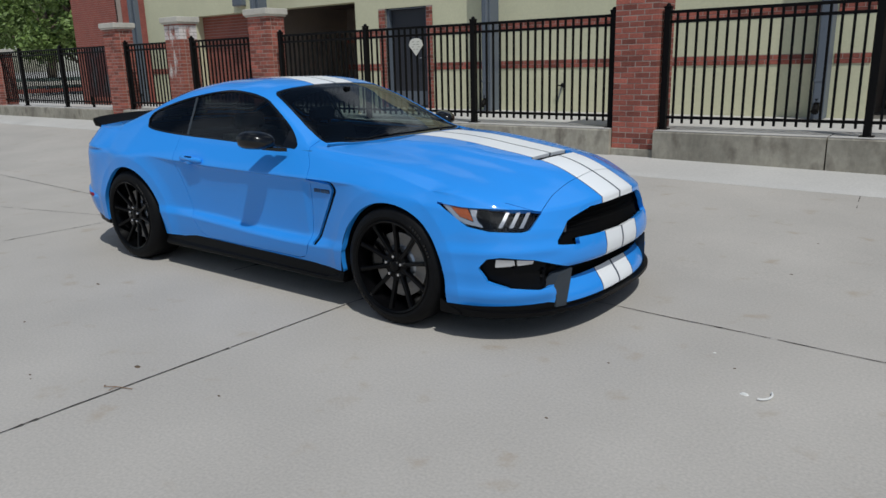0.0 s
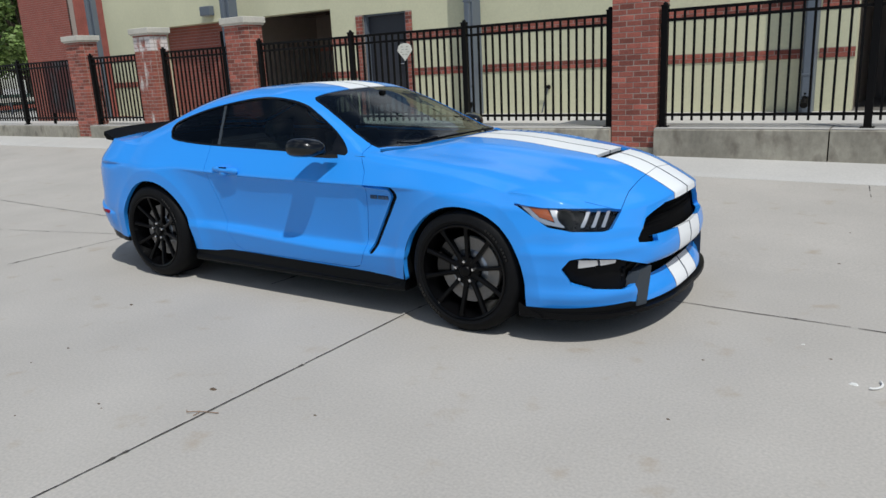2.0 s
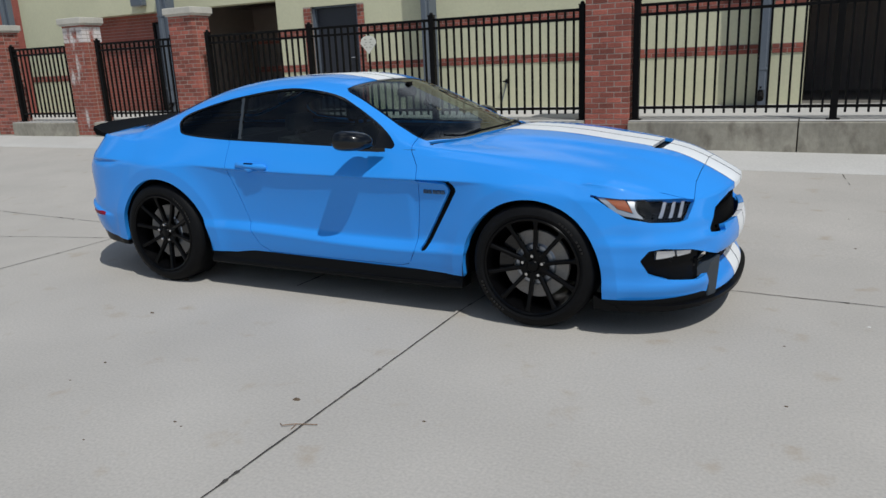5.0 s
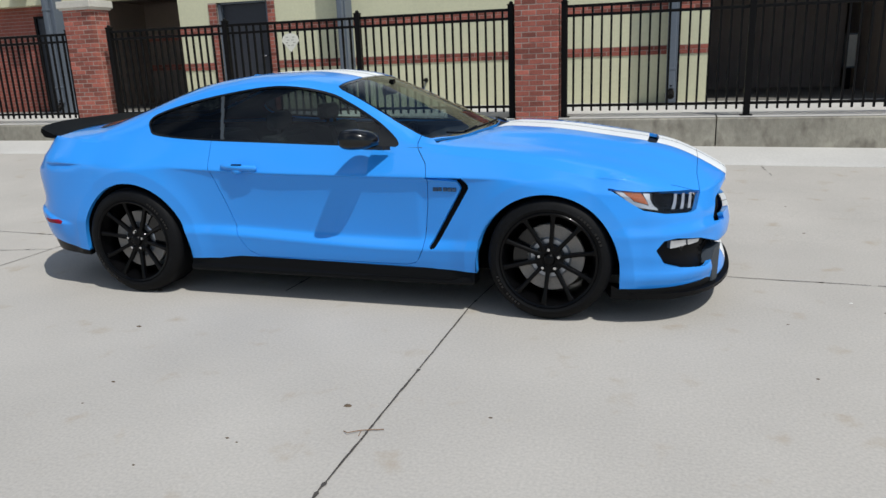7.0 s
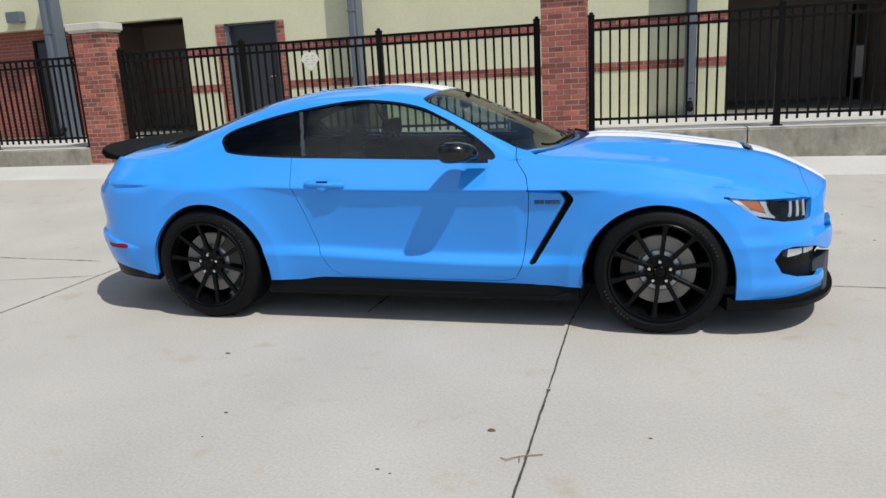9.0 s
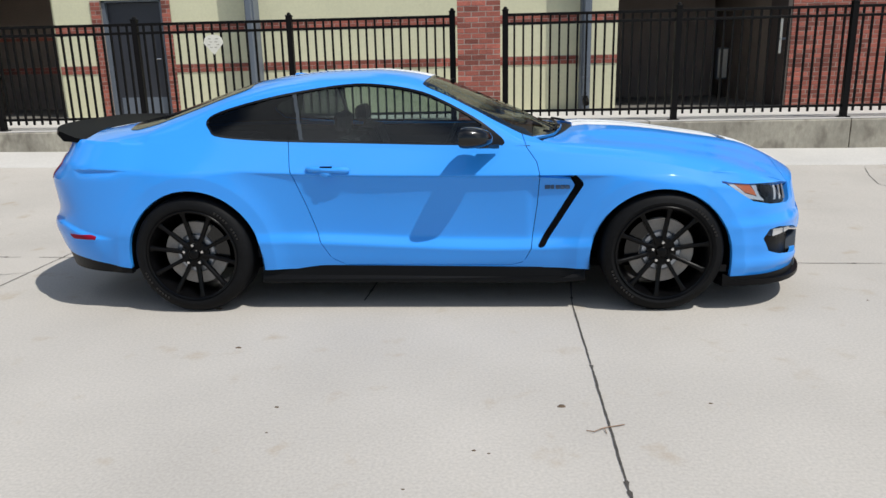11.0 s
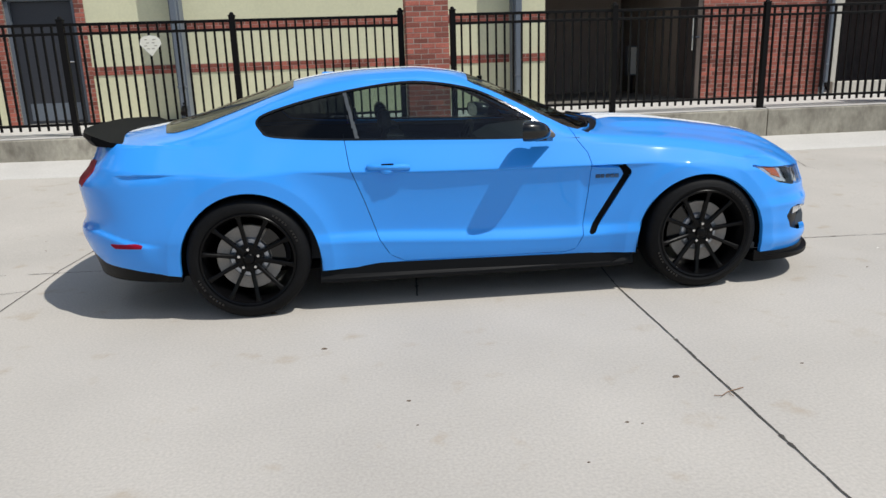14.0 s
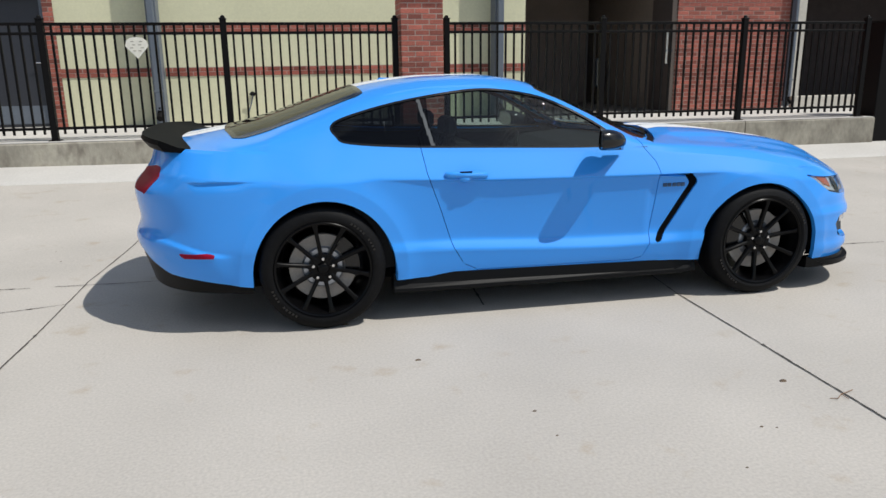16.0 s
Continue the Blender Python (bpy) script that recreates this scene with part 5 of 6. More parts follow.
def skin_mesh(name, tags, side, mats, offset=0.0, lip=0.02, stripe=False, inward=False):
    """The panels with these tags: side -1 or 1 for one flank, 0 for both halves in one piece. A lip turns inwards round the edge."""
    pick = [f for f, t in zip(SK.f, SK.tag) if t in tags]
    used = sorted({i for f in pick for i in f})
    at = {i: k for k, i in enumerate(used)}
    nn = SKN[used]
    if inward:
        axis = np.stack([np.clip(SK.v[used][:, 0], -1.9, 1.9), 0 * SK.v[used][:, 0], np.full(len(used), 0.5)], 1)
        nn = SK.v[used] - axis
        nn = nn / np.linalg.norm(nn, axis=1, keepdims=True)
    co = SK.v[used] + nn * offset
    halves = [side] if side else [-1, 1]
    verts, faces, idx, loc, shared = [], [], [], [], {}
    edge_count = {}
    for f in pick:
        for a, b in zip(f, f[1:] + f[:1]):
            edge_count[(min(a, b), max(a, b))] = edge_count.get((min(a, b), max(a, b)), 0) + 1
    rim = [(a, b) for f in pick for a, b in zip(f, f[1:] + f[:1]) if edge_count[(min(a, b), max(a, b))] == 1]
    for s in halves:
        base = {}
        for i in used:
            k = at[i]
            p = co[k]
            if not side and abs(SK.v[i][1]) < 1e-6:
                if i not in shared:
                    verts.append((p[0], 0.0, p[2]))
                    shared[i] = len(verts) - 1
                base[i] = shared[i]
            else:
                verts.append((p[0], s * p[1], p[2]))
                base[i] = len(verts) - 1
        for f in pick:
            g = [base[i] for i in f]
            faces.append(g if s > 0 else g[::-1])
            m = 0
            if stripe:
                cy = float(np.mean(SK.v[f, 1]))
                m = 1 if 0.009 < cy < 0.196 else (2 if cy < 0.203 else 0)
            idx.append(m)
        if lip:
            fresh = {}
            for a, b in rim:
                if not side and abs(SK.v[a][1]) < 1e-6 and abs(SK.v[b][1]) < 1e-6:
                    continue
                for i in (a, b):
                    if i not in fresh:
                        p, q = co[at[i]], co[at[i]] - nn[at[i]] * lip
                        verts.append((p[0], s * p[1], p[2]))
                        verts.append((q[0], s * q[1], q[2]))
                        fresh[i] = (len(verts) - 2, len(verts) - 1)
                g = [fresh[b][0], fresh[a][0], fresh[a][1], fresh[b][1]]
                faces.append(g if s > 0 else g[::-1])
                cy = (SK.v[a][1] + SK.v[b][1]) / 2
                idx.append(0 if not stripe else (1 if 0.009 < cy < 0.196 else (2 if cy < 0.203 else 0)))
    return mesh_of(name, verts, faces, mats, idx, smooth=True)


PAINTS = [BLUE, WHITE, PIN]
part("bonnet", skin_mesh("bonnet", {"bonnet"}, 0, PAINTS, stripe=True), CAR, "blue bonnet with two white stripes")
part("roof_panel", skin_mesh("roof_panel", {"roof"}, 0, PAINTS, stripe=True), CAR, "blue roof with two white stripes")
part("boot_lid", skin_mesh("boot_lid", {"boot_lid"}, 0, PAINTS, stripe=True), CAR, "blue boot lid with white stripes")
part("front_bumper", skin_mesh("front_bumper", {"front_bumper"}, 0, PAINTS, lip=0.03, stripe=True), CAR, "blue front bumper with white stripes")
part("rear_bumper", skin_mesh("rear_bumper", {"rear_bumper"}, 0, [BLUE], lip=0.03), CAR)
for s in (-1, 1):
    part("front_wing", skin_mesh("front_wing", {"front_wing"}, s, [BLUE], lip=0.03), CAR)
    part("rear_quarter_panel", skin_mesh("rear_quarter_panel", {"rear_quarter"}, s, [BLUE], lip=0.03), CAR)
    part("door", skin_mesh("door", {"door"}, s, [BLUE]), CAR)
WS = part("windscreen", skin_mesh("windscreen", {"windscreen"}, 0, [GLASS], offset=-0.004, lip=0), CAR, "clear windscreen")
part("border", skin_mesh("border", {"windscreen_edge"}, 0, [GLOSS_BLACK], offset=-0.003, lip=0.01), WS, "black glass border")
RW = part("rear_window", skin_mesh("rear_window", {"rear_glass"}, 0, [TINTED], offset=0.003, lip=0), CAR, "dark rear window")
part("border", skin_mesh("border", {"rear_edge"}, 0, [GLOSS_BLACK], offset=0.004, lip=0.012), RW, "black glass border")
part("cowl", skin_mesh("cowl", {"cowl"}, 0, [PLASTIC], offset=-0.014, lip=0), CAR, "black plastic scuttle below the windscreen")
part("bonnet_vent", skin_mesh("bonnet_vent", {"slot"}, 0, [PLASTIC], offset=-0.030, lip=0), CAR, "black slot across the bonnet")
for s in (-1, 1):
    SW = part("side_window", skin_mesh("side_window", {"side_glass"}, s, [SIDE_GLASS], offset=-0.007, lip=0), CAR, "tinted door window")
    part("trim", skin_mesh("trim", {"window_trim"}, s, [GLOSS_BLACK], offset=0.001, lip=0.014), SW, "black window trim")
    part("mirror_sail", skin_mesh("mirror_sail", {"sail"}, s, [GLOSS_BLACK], offset=-0.001, lip=0.008), SW)
    part("quarter_window", skin_mesh("quarter_window", {"quarter_glass"}, s, [TINTED], offset=-0.006, lip=0), CAR, "dark rear quarter window")
    part("door_pillar", skin_mesh("door_pillar", {"b_pillar"}, s, [GREY_PLASTIC], offset=-0.002, lip=0.01), CAR, "grey window divider")
    part("wing_vent", skin_mesh("wing_vent", {"vent"}, s, [DARK], offset=-0.014, lip=0), CAR, "black hockey-stick side vent")
    HL = part("headlamp", skin_mesh("headlamp", {"headlamp", "lamp_trim", "lamp_ring", "lamp_amber", "lamp_eye", "lamp_bar0", "lamp_bar1", "lamp_bar2"}, s, [PLASTIC], offset=-0.045, lip=0), CAR, "slim headlamp with three bars")
    part("lens", skin_mesh("lens", {"headlamp", "lamp_trim", "lamp_ring", "lamp_amber", "lamp_eye", "lamp_bar0", "lamp_bar1", "lamp_bar2"}, s, [LENS], offset=-0.002, lip=0), HL, "clear cover")
    part("indicator", skin_mesh("indicator", {"lamp_amber"}, s, [AMBER], offset=-0.010, lip=0.004), HL, "amber indicator")
    part("reflector", skin_mesh("reflector", {"lamp_trim"}, s, [SILVER], offset=-0.012, lip=0.004), HL, "silver reflector trim")
    part("projector_ring", skin_mesh("projector_ring", {"lamp_ring"}, s, [PLASTIC], offset=-0.014, lip=0.004), HL, "dark projector ring")
    part("projector", skin_mesh("projector", {"lamp_eye"}, s, [DARK], offset=-0.006, lip=0.006), HL, "dark projector lens")
    for k in range(3):
        part("light_bar", skin_mesh("light_bar", {"lamp_bar%d" % k}, s, [SILVER], offset=-0.010, lip=0.003), HL, "silver light bar")
    FR = part("fog_recess", skin_mesh("fog_recess", {"fog", "fog_lamp0", "fog_lamp1"}, s, [PLASTIC], offset=-0.05, lip=0), CAR, "black intake mesh")
    for k in range(2):
        part("fog_lamp", skin_mesh("fog_lamp", {"fog_lamp%d" % k}, s, [SILVER], offset=-0.016, lip=0.035), FR, "clear fog lamp")
    part("tail_lamp", skin_mesh("tail_lamp", {"taillamp"}, s, [REDLENS], offset=0.002, lip=0.03), CAR, "red tail lamp")
    part("side_marker", skin_mesh("side_marker", {"marker"}, s, [REDLENS], offset=0.003, lip=0.012), CAR, "red side marker lamp")
part("grille", skin_mesh("grille", {"grille"}, 0, [DARK], offset=-0.055, lip=0), CAR, "black honeycomb grille")
part("lower_grille", skin_mesh("lower_grille", {"lowgrille"}, 0, [DARK], offset=-0.03, lip=0), CAR, "black lower grille")
part("diffuser", skin_mesh("diffuser", {"diffuser"}, 0, [PLASTIC], offset=-0.006, lip=0.03), CAR, "black rear diffuser")
# a dark inner shell closes the seams
shell_tags = {"bonnet", "boot_lid", "front_bumper", "rear_bumper", "front_wing", "rear_quarter", "door", "vent", "taillamp", "marker", "slot"}
part("inner_shell", skin_mesh("inner_shell", shell_tags, 0, [DARK], offset=-0.075, lip=0, inward=True), CAR)
part("headliner", skin_mesh("headliner", {"roof"}, 0, [CLOTH], offset=-0.028, lip=0), CAR)


# wheels
def wheel(x, s, radius, width):
    y = s * (0.945 - width / 2) if x > 0 else s * (0.955 - width / 2)
    w = part("wheel", None, CAR)
    w.location = (x, y, radius)
    turn = pose(0, 0, 0, 90) if s < 0 else pose(0, 0, 0, -90)
    R, h = radius, width / 2
    tyre = [(0.258, h - 0.014), (0.274, h - 0.004), (0.290, h + 0.002), (R - 0.040, h - 0.004), (R - 0.018, h - 0.014), (R - 0.004, h - 0.035), (R, h - 0.06), (R, -h + 0.06), (R - 0.018, -h + 0.014), (0.285, -h), (0.258, -h + 0.012)]
    part("tyre", Build().lathe(tyre, 72, turn).mesh("tyre", RUBBER, True), w, "low-profile black tyre")
    rim = [(0.264, h - 0.008), (0.2700, h - 0.003), (0.266, h + 0.001), (0.256, h - 0.004), (0.250, h - 0.03), (0.236, h - 0.07), (0.226, h - 0.16), (0.236, -h + 0.01)]
    part("rim", Build().lathe(rim, 64, turn).mesh("rim", RIM_BLACK, True), w, "gloss black alloy rim")
    r_in, r_out = 0.045, 0.256
    zi, zo = h - 0.035, h - 0.012
    prof = []
    for r, z, wd, th in [(r_in, zi - 0.012, 0.017, 0.03), (0.09, zi - 0.006, 0.0115, 0.028), (0.16, zi + 0.006, 0.0105, 0.030), (0.232, zo - 0.002, 0.012, 0.026), (r_out, zo, 0.017, 0.024)]:
        prof.append([(r, -wd, z - th), (r, -wd, z - 0.004), (r, -wd * 0.55, z), (r, wd * 0.55, z), (r, wd, z - 0.004), (r, wd, z - th)])
    vs = [p for ring in prof for p in ring]
    fs = [(k * 6 + j, k * 6 + (j + 1) % 6, (k + 1) * 6 + (j + 1) % 6, (k + 1) * 6 + j) for k in range(4) for j in range(6)] + [[0, 1, 2, 3, 4, 5], [29, 28, 27, 26, 25, 24]]
    spoke = Build().add(vs, fs).mesh("spoke", RIM_BLACK)
    for i in range(10):
        part("spoke", spoke, w, "slim gloss black spoke", at=turn @ pose(0, 0, 0, 0, 0, 36 * i + (12 if x > 0 else 26)))
    hub = Build().lathe([(0.0, h - 0.030), (0.028, h - 0.030), (0.034, h - 0.036), (0.036, h - 0.046), (0.080, h - 0.050), (0.084, h - 0.075), (0.0, h - 0.08)], 32, turn)
    part("hub", hub.mesh("hub", RIM_BLACK, True), w)
    part("centre_cap", Build().lathe([(0.0, h - 0.0285), (0.022, h - 0.0285), (0.026, h - 0.031)], 24, turn).mesh("centre_cap", RIM_BLACK, True), w, "small black centre cap")
    half = radians(1.2)
    block = [(r_ * math.cos(a_), r_ * math.sin(a_), z_) for z_ in (h - 0.004, h + 0.0035) for r_, a_ in ((0.293, -half), (0.293, half), (0.306, half), (0.306, -half))]
    bar_mesh = Build().add(block, [(4, 5, 6, 7), (0, 1, 5, 4), (1, 2, 6, 5), (2, 3, 7, 6), (3, 0, 4, 7)]).mesh("sidewall_bar", GLOSS_BLACK)
    for start in (20, 200):
        for q in range(9):
            part("sidewall_bar", bar_mesh, w, "raised black bar on the tyre wall", at=turn @ pose(0, 0, 0, 0, 0, start + 4.0 * q + (5 if q > 3 else 0)))
    for i in range(5):
        a = radians(72 * i + 18)
        nut = Build().lathe([(0.0, h - 0.024), (0.008, h - 0.025), (0.0115, h - 0.031), (0.0125, h - 0.052)], 8, turn @ Matrix.Translation((0.057 * math.cos(a), 0.057 * math.sin(a), 0)))
        part("lug_nut", nut.mesh("lug_nut", CHROME, True), w, "bright wheel nut")
    disc = Build().lathe([(0.075, h - 0.088), (0.186, h - 0.088), (0.188, h - 0.091), (0.188, h - 0.12), (0.186, h - 0.123), (0.075, h - 0.123)], 48, turn, closed=True)
    part("brake_disc", disc.mesh("brake_disc", STEEL, True), w, "worn steel brake disc")
    bell = Build().lathe([(0.0, h - 0.078), (0.108, h - 0.078), (0.116, h - 0.086), (0.118, h - 0.0875)], 32, turn)
    part("disc_bell", bell.mesh("disc_bell", HAT, True), w, "silver disc hat")
    cal = Build()
    ang = [radians(a) for a in range(-38, 39, 8)]
    vs = []
    for a in ang:
        for r, z in ((0.125, h - 0.072), (0.205, h - 0.072), (0.205, h - 0.145), (0.125, h - 0.145)):
            vs.append((r * math.cos(a), r * math.sin(a), z))
    k = len(ang)
    fs = [(i * 4 + j, i * 4 + (j + 1) % 4, (i + 1) * 4 + (j + 1) % 4, (i + 1) * 4 + j) for i in range(k - 1) for j in range(4)] + [[0, 1, 2, 3], [4 * k - 1, 4 * k - 2, 4 * k - 3, 4 * k - 4]]
    cal.add(vs, fs, turn @ pose(0, 0, 0, 0, 0, 160 if (s < 0) == (x > 0) else 20))
    part("brake_caliper", cal.mesh("brake_caliper", GLOSS_BLACK), w, "black brake caliper")


for s in (-1, 1):
    wheel(1.362, s, 0.345, 0.285)
    wheel(-1.345, s, 0.350, 0.300)
    # arch liners
    for a, x in ((ARCH_F, 1.348), (ARCH_R, -1.33)):
        liner = Build()
        n = 28
        pts = [(a[0] + a[2] * 1.01 * math.cos(t), a[1] + a[3] * 1.01 * math.sin(t)) for t in [math.pi * i / n for i in range(n + 1)]]
        pts = [(pts[0][0], 0.245)] + pts + [(pts[-1][0], 0.245)]
        vs = [(px, s * yy, pz) for px, pz in pts for yy in (0.925, 0.50)]
        liner.add(vs, [(2 * i, 2 * i + 1, 2 * i + 3, 2 * i + 2) for i in range(len(pts) - 1)])
        k = len(liner.v)
        liner.add([(px, s * 0.50, pz) for px, pz in pts], [list(range(len(pts)))])
        part("arch_liner", liner.mesh("arch_liner", DARK), CAR)
floor_pan = Build().box(-2.0, 1.9, -0.56, 0.56, 0.17, 0.22)
part("boot_floor", Build().box(-2.14, -1.74, -0.62, 0.62, 0.34, 0.37).box(-2.00, -1.40, -0.58, 0.58, 0.86, 0.88).mesh("boot_floor", DARK), CAR)
part("floor_pan", floor_pan.mesh("floor_pan", DARK), CAR)


# ---- the car's trim ----
def plan_x(y, w, xc, n, x0):
    return x0 + (xc - x0) * max(0.0, 1 - abs(y / w) ** n) ** (1 / n)


def skin_y(x, z):
    """Half-width of the flank at a place."""
    k = np.argmin((SK.v[:, 0] - x) ** 2 + (SK.v[:, 2] - z) ** 2 + np.where(SK.v[:, 1] < 0.6, 9.0, 0.0))
    return float(SK.v[k, 1])


# splitter under the nose: a curved black blade with a raised lip
def splitter():
    ths = [math.pi * i / 60 for i in range(61)]
    ring_out, ring_in = [], []
    for t in ths:
        c, s_ = math.cos(t), math.sin(t)
        sg = 1 if c >= 0 else -1
        ring_out.append((1.70 + (2.345 - 1.70) * s_ ** 0.8, 0.925 * sg * abs(c) ** 0.8))
        ring_in.append((1.66 + (2.20 - 1.66) * s_ ** 0.8, 0.80 * sg * abs(c) ** 0.8))
    vs, n = [], len(ths)
    lift = [0.028 * (1 - math.sin(t)) ** 2 for t in ths]
    for ring, zs in ((ring_out, 0.146), (ring_out, 0.166), (ring_in, 0.172), (ring_in, 0.146)):
        vs += [(x, y, zs + (l if zs > 0.15 else 0)) for (x, y), l in zip(ring, lift)]
    fs = [(a * n + i, a * n + i + 1, (a + 1) % 4 * n + i + 1, (a + 1) % 4 * n + i) for a in range(4) for i in range(n - 1)] + [(0, n, 2 * n, 3 * n), (n - 1, 4 * n - 1, 3 * n - 1, 2 * n - 1)]
    return Build().add(vs, fs)


for s in (-1, 1):
    winglet = Build().prism([(1.70, 0.150), (1.84, 0.150), (1.82, 0.172), (1.76, 0.19), (1.70, 0.222)], s * 0.922 - 0.006, s * 0.922 + 0.006, "y")
    part("splitter_winglet", winglet.mesh("splitter_winglet", PLASTIC), CAR, "black upturned splitter end")
part("splitter", splitter().mesh("splitter", PLASTIC, True), CAR, "black front splitter")
dam = Build()
ys = [0.93 * math.cos(math.pi * i / 60) for i in range(61)]
ring = [(plan_x(y, 0.935, 2.318, 2.5, 1.62), y) for y in ys]
vs = [(x - 0.004, y, 0.16) for x, y in ring] + [(x - 0.006, y * 0.997, 0.205) for x, y in ring]
dam.add(vs, [(i, i + 1, 61 + i + 1, 61 + i) for i in range(60)])
part("air_dam", dam.mesh("air_dam", PLASTIC, True), CAR, "black air dam")
for s in (-1, 1):
    # grey fin between the intakes
    outline = [(0.572, 0.350), (0.490, 0.374), (0.500, 0.300), (0.530, 0.172), (0.590, 0.172), (0.584, 0.222), (0.602, 0.280)]
    lean = [0.0, 0.004, 0.004, 0.008, 0.006, 0.002, 0.0]
    n = len(outline)
    fin = Build().add([(plan_x(a, 0.935, 2.32, 2.5, 1.6) + e, s * a, b) for (a, b), e in zip(outline, lean)] + [(plan_x(a, 0.935, 2.32, 2.5, 1.6) - 0.06, s * a, b) for a, b in outline],
                      [[i, (i + 1) % n, n + (i + 1) % n, n + i] for i in range(n)] + [list(range(n)), list(range(n, 2 * n))[::-1]])
    part("bumper_fin", fin.mesh("bumper_fin", GREY_PLASTIC), CAR, "satin grey bumper fin")
    # sill skirt
    sk = Build()
    prof = [(0.780, 0.165), (0.893, 0.165), (0.905, 0.176), (0.902, 0.192), (0.886, 0.205), (0.874, 0.262), (0.78, 0.262)]
    k = len(prof)
    xs = [-0.95, -0.9, -0.5, 0.0, 0.5, 0.80, 0.89, 0.935]
    up = [0.02, 0.012, 0.006, 0.0, -0.01, -0.01, 0.018, 0.034]
    vs = [(x, s * a, b + (u if b > 0.2 else u * 0.2)) for x, u in zip(xs, up) for a, b in prof]
    sk.add(vs, [(i * k + j, i * k + (j + 1) % k, (i + 1) * k + (j + 1) % k, (i + 1) * k + j) for i in range(len(xs) - 1) for j in range(k)] + [list(range(k)), list(range((len(xs) - 1) * k, len(xs) * k))])
    part("side_skirt", sk.mesh("side_skirt", PLASTIC), CAR, "black side skirt")
    # door handle
    hd = Build()
    secs = [(-0.648, 0.006, 0.010), (-0.635, 0.016, 0.018), (-0.60, 0.024, 0.020), (-0.53, 0.028, 0.019), (-0.46, 0.025, 0.020), (-0.415, 0.016, 0.019), (-0.400, 0.005, 0.010)]
    vs, m = [], 10
    for x, dy, dz in secs:
        vs += [(x, s * (0.906 + dy * math.cos(2 * math.pi * q / m)), 0.842 - (x + 0.65) * 0.045 + dz * math.sin(2 * math.pi * q / m)) for q in range(m)]
    hd.add(vs, [(i * m + q, i * m + (q + 1) % m, (i + 1) * m + (q + 1) % m, (i + 1) * m + q) for i in range(len(secs) - 1) for q in range(m)] + [list(range(m)), list(range((len(secs) - 1) * m, len(secs) * m))])
    part("door_handle", hd.mesh("door_handle", BLUE, True), CAR, "blue door handle")
    # the handle's pull lobe, and a dark strip drawn for the shade above it
    lobe = Build()
    lobe.lathe([(0.001, -0.020), (0.024, -0.017), (0.036, -0.006), (0.036, 0.006), (0.024, 0.017), (0.001, 0.020)], 16, Matrix.Translation((-0.535, s * 0.911, 0.815)) @ pose(0, 0, 0, 90) @ Matrix.Diagonal((1, 0.55, 1, 1)))
    part("handle_pull", lobe.mesh("handle_pull", BLUE, True), CAR, "blue handle pull")
    part("handle_slot", Build().box(-0.565, -0.495, s * 0.920 - 0.006, s * 0.920 + 0.006, 0.850, 0.858, 0.002).mesh("handle_slot", DARK), CAR, "dark gap above the handle")
    # wing badge: plain shapes
    for x0, x1 in ((0.700, 0.728), (0.731, 0.752), (0.760, 0.784), (0.787, 0.811), (0.814, 0.838)):
        ys = [skin_y(x, 0.719) - 0.002 for x in (x0, x1)]
        part("badge", Build().box(x0, x1, s * (max(ys) + 0.0025) - 0.004, s * (max(ys) + 0.0025) + 0.004, 0.708, 0.730, 0.002).mesh("badge", BADGE_GREY), CAR, "small metal badge")
    # mirror
    mir = part("door_mirror", None, CAR, "gloss black door mirror")
    mir.location = (0.315, s * 0.962, 1.004)
    vs, nv = [], 24
    sgn = lambda v, e: math.copysign(abs(v) ** e, v)
    stations = [(-0.068, 0.90), (-0.061, 0.97), (-0.038, 1.0), (-0.008, 0.97), (0.022, 0.89), (0.048, 0.76), (0.068, 0.58), (0.081, 0.36), (0.086, 0.10)]
    for x, k in stations:
        for q in range(nv):
            a = 2 * math.pi * q / nv
            y, z = 0.096 * k ** 0.8 * sgn(math.cos(a), 0.75), 0.066 * k * sgn(math.sin(a), 0.75)
            if z < 0:
                z *= 0.80
            z += -0.012 * (1 - k) + 0.008 * y / 0.112
            vs.append((x - 0.035 * y / 0.112, s * y, z))
    n = len(stations)
    house = Build().add(vs, [(i * nv + q, i * nv + (q + 1) % nv, (i + 1) * nv + (q + 1) % nv, (i + 1) * nv + q) for i in range(n - 1) for q in range(nv)] + [list(range((n - 1) * nv, n * nv))])
    part("housing", house.mesh("housing", GLOSS_BLACK, True), mir)
    back_ring = [vs[q] for q in range(nv)]
    part("mirror_glass", Build().add([(x + 0.006, y * 0.96, z * 0.96) for x, y, z in back_ring], [list(range(nv))]).mesh("mirror_glass", CHROME), mir, "mirror glass")
    arm = Build()
    for y, x0, x1, z0, z1 in ((-0.02, 0.0, 0.07, -0.054, -0.040), (-0.07, 0.015, 0.10, -0.064, -0.040), (-0.115, 0.03, 0.13, -0.068, -0.046)):
        arm.v += [(x0, s * y, z0), (x1, s * y, z0), (x1, s * y, z1), (x0, s * y, z1)]
    arm.f += [[4 * r + q, 4 * r + (q + 1) % 4, 4 * r + 4 + (q + 1) % 4, 4 * r + 4 + q] for r in range(2) for q in range(4)] + [[0, 1, 2, 3], [8, 9, 10, 11]]
    part("arm", arm.mesh("arm", GLOSS_BLACK), mir)
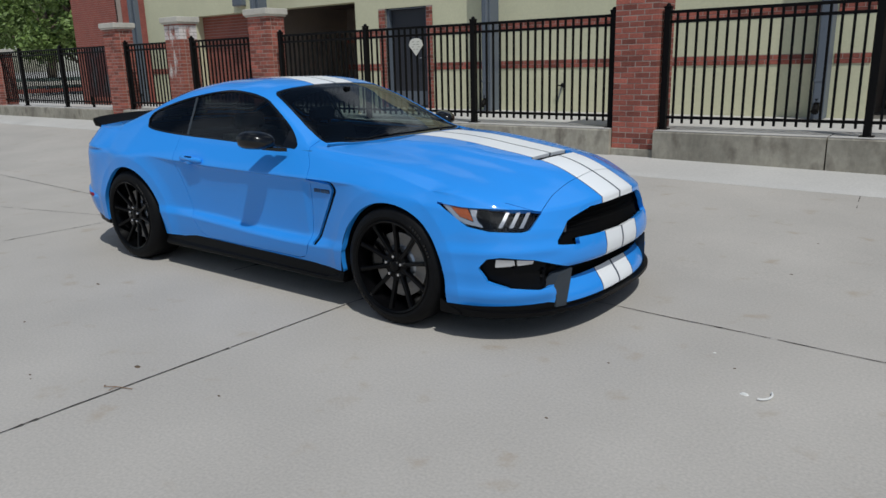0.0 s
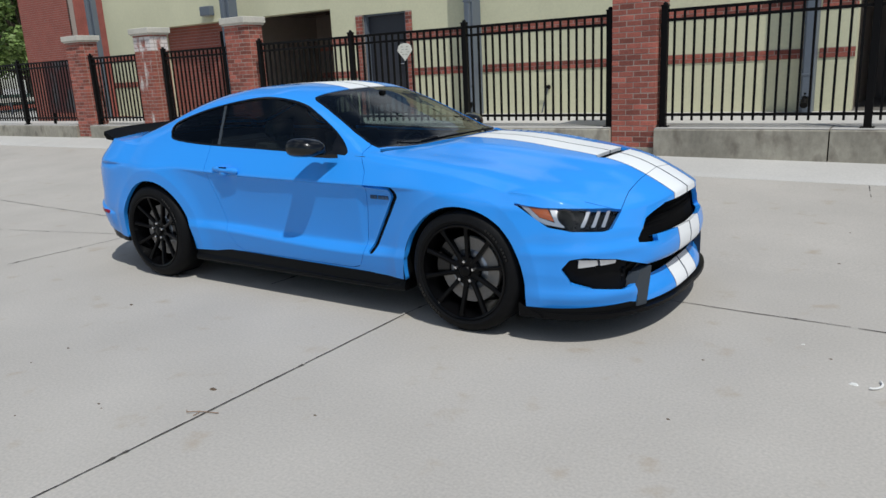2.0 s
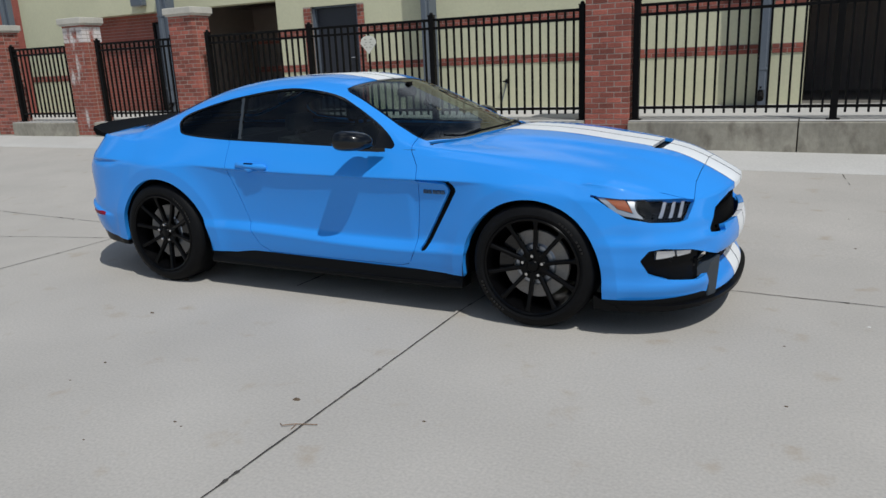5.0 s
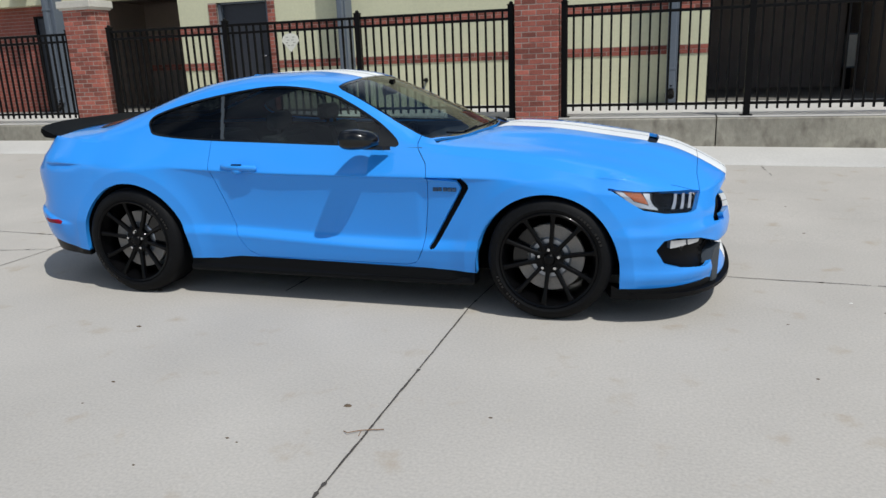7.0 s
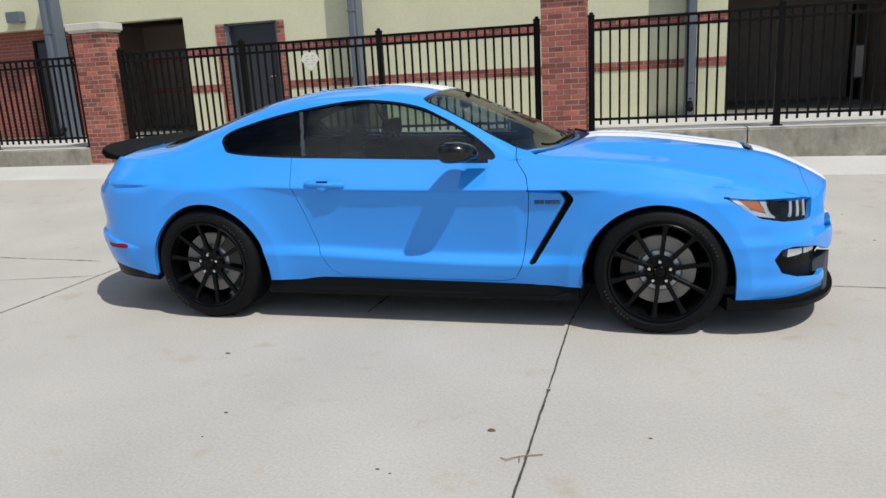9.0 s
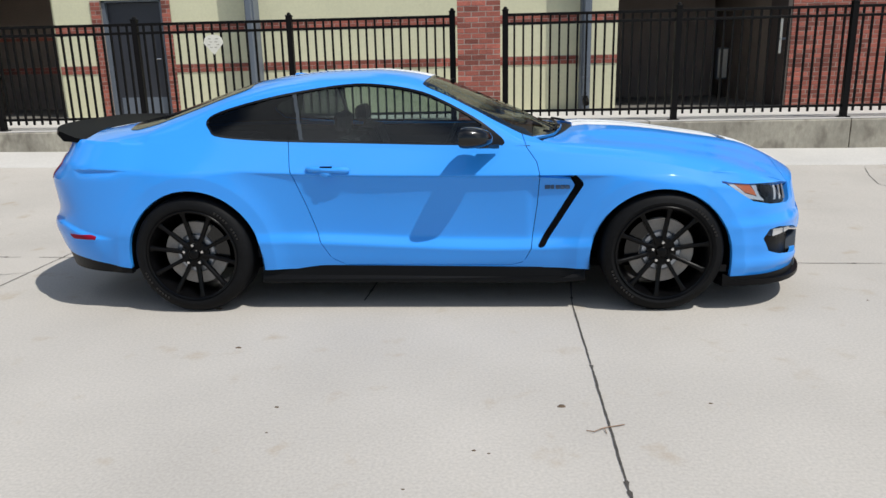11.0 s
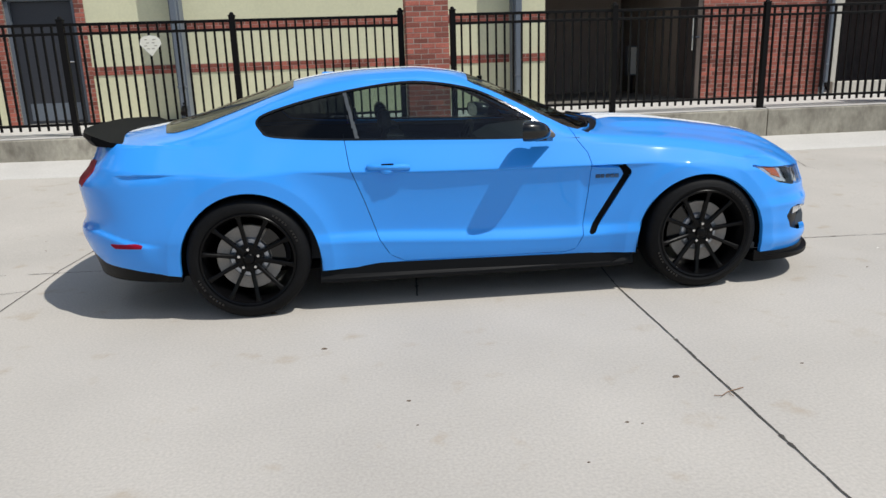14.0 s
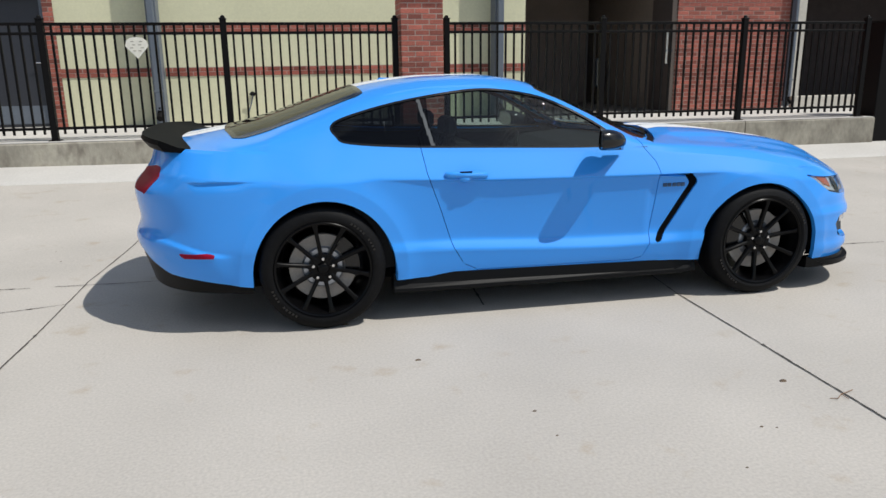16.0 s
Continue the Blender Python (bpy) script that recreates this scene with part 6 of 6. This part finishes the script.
    # exhaust tips
    for yy in (0.44, 0.55):
        pipe = Build().lathe([(0.048, 0.0), (0.050, 0.004), (0.050, 0.16), (0.043, 0.16), (0.043, 0.0)], 24, Matrix.Translation((-2.12, s * yy, 0.262)) @ pose(0, 0, 0, 0, 90, 0), closed=True)
        part("exhaust_tip", pipe.mesh("exhaust_tip", STEEL, True), CAR, "round metal exhaust tip")

# boot spoiler: swept up, with ends that turn down round the haunches
sp = Build()
N = 48
vs = []
for i in range(N + 1):
    f = -1 + 2 * i / N
    y = 0.72 * f
    e = abs(f)
    base_x = -2.13 + 0.15 * e ** 2
    tip_x = -2.328 + 0.16 * e ** 3.5
    deck = 1.036 - 0.030 * e ** 3
    lip = 1.086 - 0.022 * e ** 3
    thin = 1 - 0.2 * e ** 4
    mx = (base_x + tip_x) / 2
    vs += [(base_x, y, deck + 0.002), (mx, y, deck + 0.020 * thin), (tip_x, y, lip), (tip_x - 0.008, y, lip - 0.026), (tip_x + 0.02, y, lip - 0.062), (base_x - 0.02, y, deck - 0.02)]
sp.add(vs, [(i * 6 + j, i * 6 + (j + 1) % 6, (i + 1) * 6 + (j + 1) % 6, (i + 1) * 6 + j) for i in range(N) for j in range(6)] + [[0, 1, 2, 3, 4, 5], [N * 6 + k for k in range(6)]])
part("spoiler", sp.mesh("spoiler", SPOILER_BLACK, True), CAR, "black boot spoiler")

fin = Build()
vs = []
for x, h, w in ((-0.80, 0.001, 0.004), (-0.83, 0.006, 0.010), (-0.86, 0.011, 0.012), (-0.89, 0.015, 0.011), (-0.90, 0.011, 0.009), (-0.905, 0.0, 0.009)):
    zb = float(mid_z(x)) - 0.004
    vs += [(x, -w, zb), (x, -w * 0.4, zb + h), (x, w * 0.4, zb + h), (x, w, zb)]
fin.add(vs, [(i * 4 + j, i * 4 + j + 1, i * 4 + j + 5, i * 4 + j + 4) for i in range(5) for j in range(3)])
part("aerial", fin.mesh("aerial", BLUE, True), CAR, "blue roof aerial fin")


def shield_z(x, y):
    ya = abs(y)
    a, b = float(mid_z(x)), float(out_z(x))
    return a + (b - a) * min(1.4, (ya / 0.36) ** 2)


for y0, y1 in ((-0.60, -0.02), (-0.02, 0.50)):
    pts = []
    for k in range(9):
        y = y0 + (y1 - y0) * k / 8
        x = plan_x(y, 0.86, 0.835, 2.0, 0.40)
        pts.append((x, y, shield_z(x, y) + 0.014))
    wp = Build().tube(pts, 0.007, 6)
    wp.tube([(pts[4][0] + 0.01, pts[4][1], pts[4][2] + 0.01), (pts[0][0] + 0.07, y0 + 0.16, pts[1][2])], 0.008, 6)
    part("wiper", wp.mesh("wiper", PLASTIC), CAR, "black windscreen wiper")

# grille bars and emblem
for side, tagname, z0, z1, half, step_ in ((0, "grille_bar", 0.515, 0.69, 0.52, 0.026), (0, "lower_grille_bar", 0.31, 0.38, 0.46, 0.03)):
    for k in range(int((z1 - z0) / step_)):
        z = z0 + step_ * (k + 0.5)
        hw = half - 0.10 * max(0, (z - 0.6) / 0.09)
        pts = [(plan_x(y, 0.92, 2.30, 2.4, 1.6) - (0.048 if z > 0.45 else 0.10), y, z) for y in [hw * (-1 + 2 * i / 24) for i in range(25)]]
        part(tagname, Build().tube(pts, 0.0035, 4).mesh(tagname, DARK), CAR, "thin black grille bar")
emb = Build().prism([(-0.475, 0.560), (-0.458, 0.560), (-0.452, 0.60), (-0.458, 0.632), (-0.472, 0.628), (-0.478, 0.595)], 2.19, 2.205, "x")
part("emblem", emb.mesh("emblem", TRIM_GREY), CAR, "small grey emblem on the grille")

# cabin
seat_shape = [(-0.28, 0.34), (0.22, 0.34), (0.24, 0.46), (0.20, 0.50), (-0.14, 0.46), (-0.18, 0.52), (-0.34, 1.02), (-0.44, 1.03), (-0.46, 0.98), (-0.36, 0.50)]
for y in (-0.37, 0.37):
    st = part("front_seat", None, CAR, "dark bucket seat")
    st.location = (-0.06, y, -0.03)
    b = Build()
    for y0, y1, gr in ((-0.25, -0.16, 1.03), (-0.16, 0.16, 1.0), (0.16, 0.25, 1.03)):
        b.prism([(a * gr, 0.34 + (c_ - 0.34) * (gr if c_ < 0.9 else 0.98)) for a, c_ in seat_shape], y0 + 0.004, y1 - 0.004, "y")
    part("cushion", b.mesh("cushion", CLOTH), st)
    part("headrest", Build().box(-0.50, -0.42, -0.13, 0.13, 1.04, 1.155, 0.025).box(-0.45, -0.43, -0.07, -0.05, 1.0, 1.06).box(-0.45, -0.43, 0.05, 0.07, 1.0, 1.06).mesh("headrest", CLOTH), st)
part("rear_seat", Build().prism([(-1.25, 0.40), (-0.75, 0.38), (-0.75, 0.50), (-1.02, 0.52), (-1.32, 0.92), (-1.42, 0.92)], -0.55, 0.55, "y").mesh("rear_seat", CLOTH), CAR, "dark rear bench seat")
part("parcel_shelf", Build().box(-1.75, -1.36, -0.56, 0.56, 0.90, 0.93, 0.006).mesh("parcel_shelf", CLOTH), CAR)
dash = Build().prism([(0.16, 0.62), (0.36, 0.55), (0.80, 0.6), (0.82, 0.925), (0.60, 0.935), (0.32, 0.905), (0.20, 0.84)], -0.70, 0.70, "y")
part("dashboard", dash.mesh("dashboard", CLOTH), CAR, "dark dashboard")
wheel_ring = Build().tube([(0.08 + 0.07 * math.sin(a), 0.37 + 0.18 * math.cos(a), 0.80 + 0.165 * math.sin(a)) for a in [2 * math.pi * i / 28 for i in range(29)]], 0.016, 8).box(0.05, 0.11, 0.30, 0.44, 0.76, 0.83, 0.015)
part("steering_wheel", wheel_ring.mesh("steering_wheel", PLASTIC, True), CAR, "black steering wheel")
part("inner_mirror", Build().box(0.12, 0.15, -0.12, 0.12, 1.20, 1.265, 0.012).box(0.14, 0.17, -0.02, 0.02, 1.25, 1.30).mesh("inner_mirror", PLASTIC), CAR, "rear-view mirror")
for s in (-1, 1):
    part("door_card", Build().box(-1.15, 0.62, s * 0.79 - 0.012, s * 0.79 + 0.012, 0.30, 0.945).mesh("door_card", CLOTH), CAR)
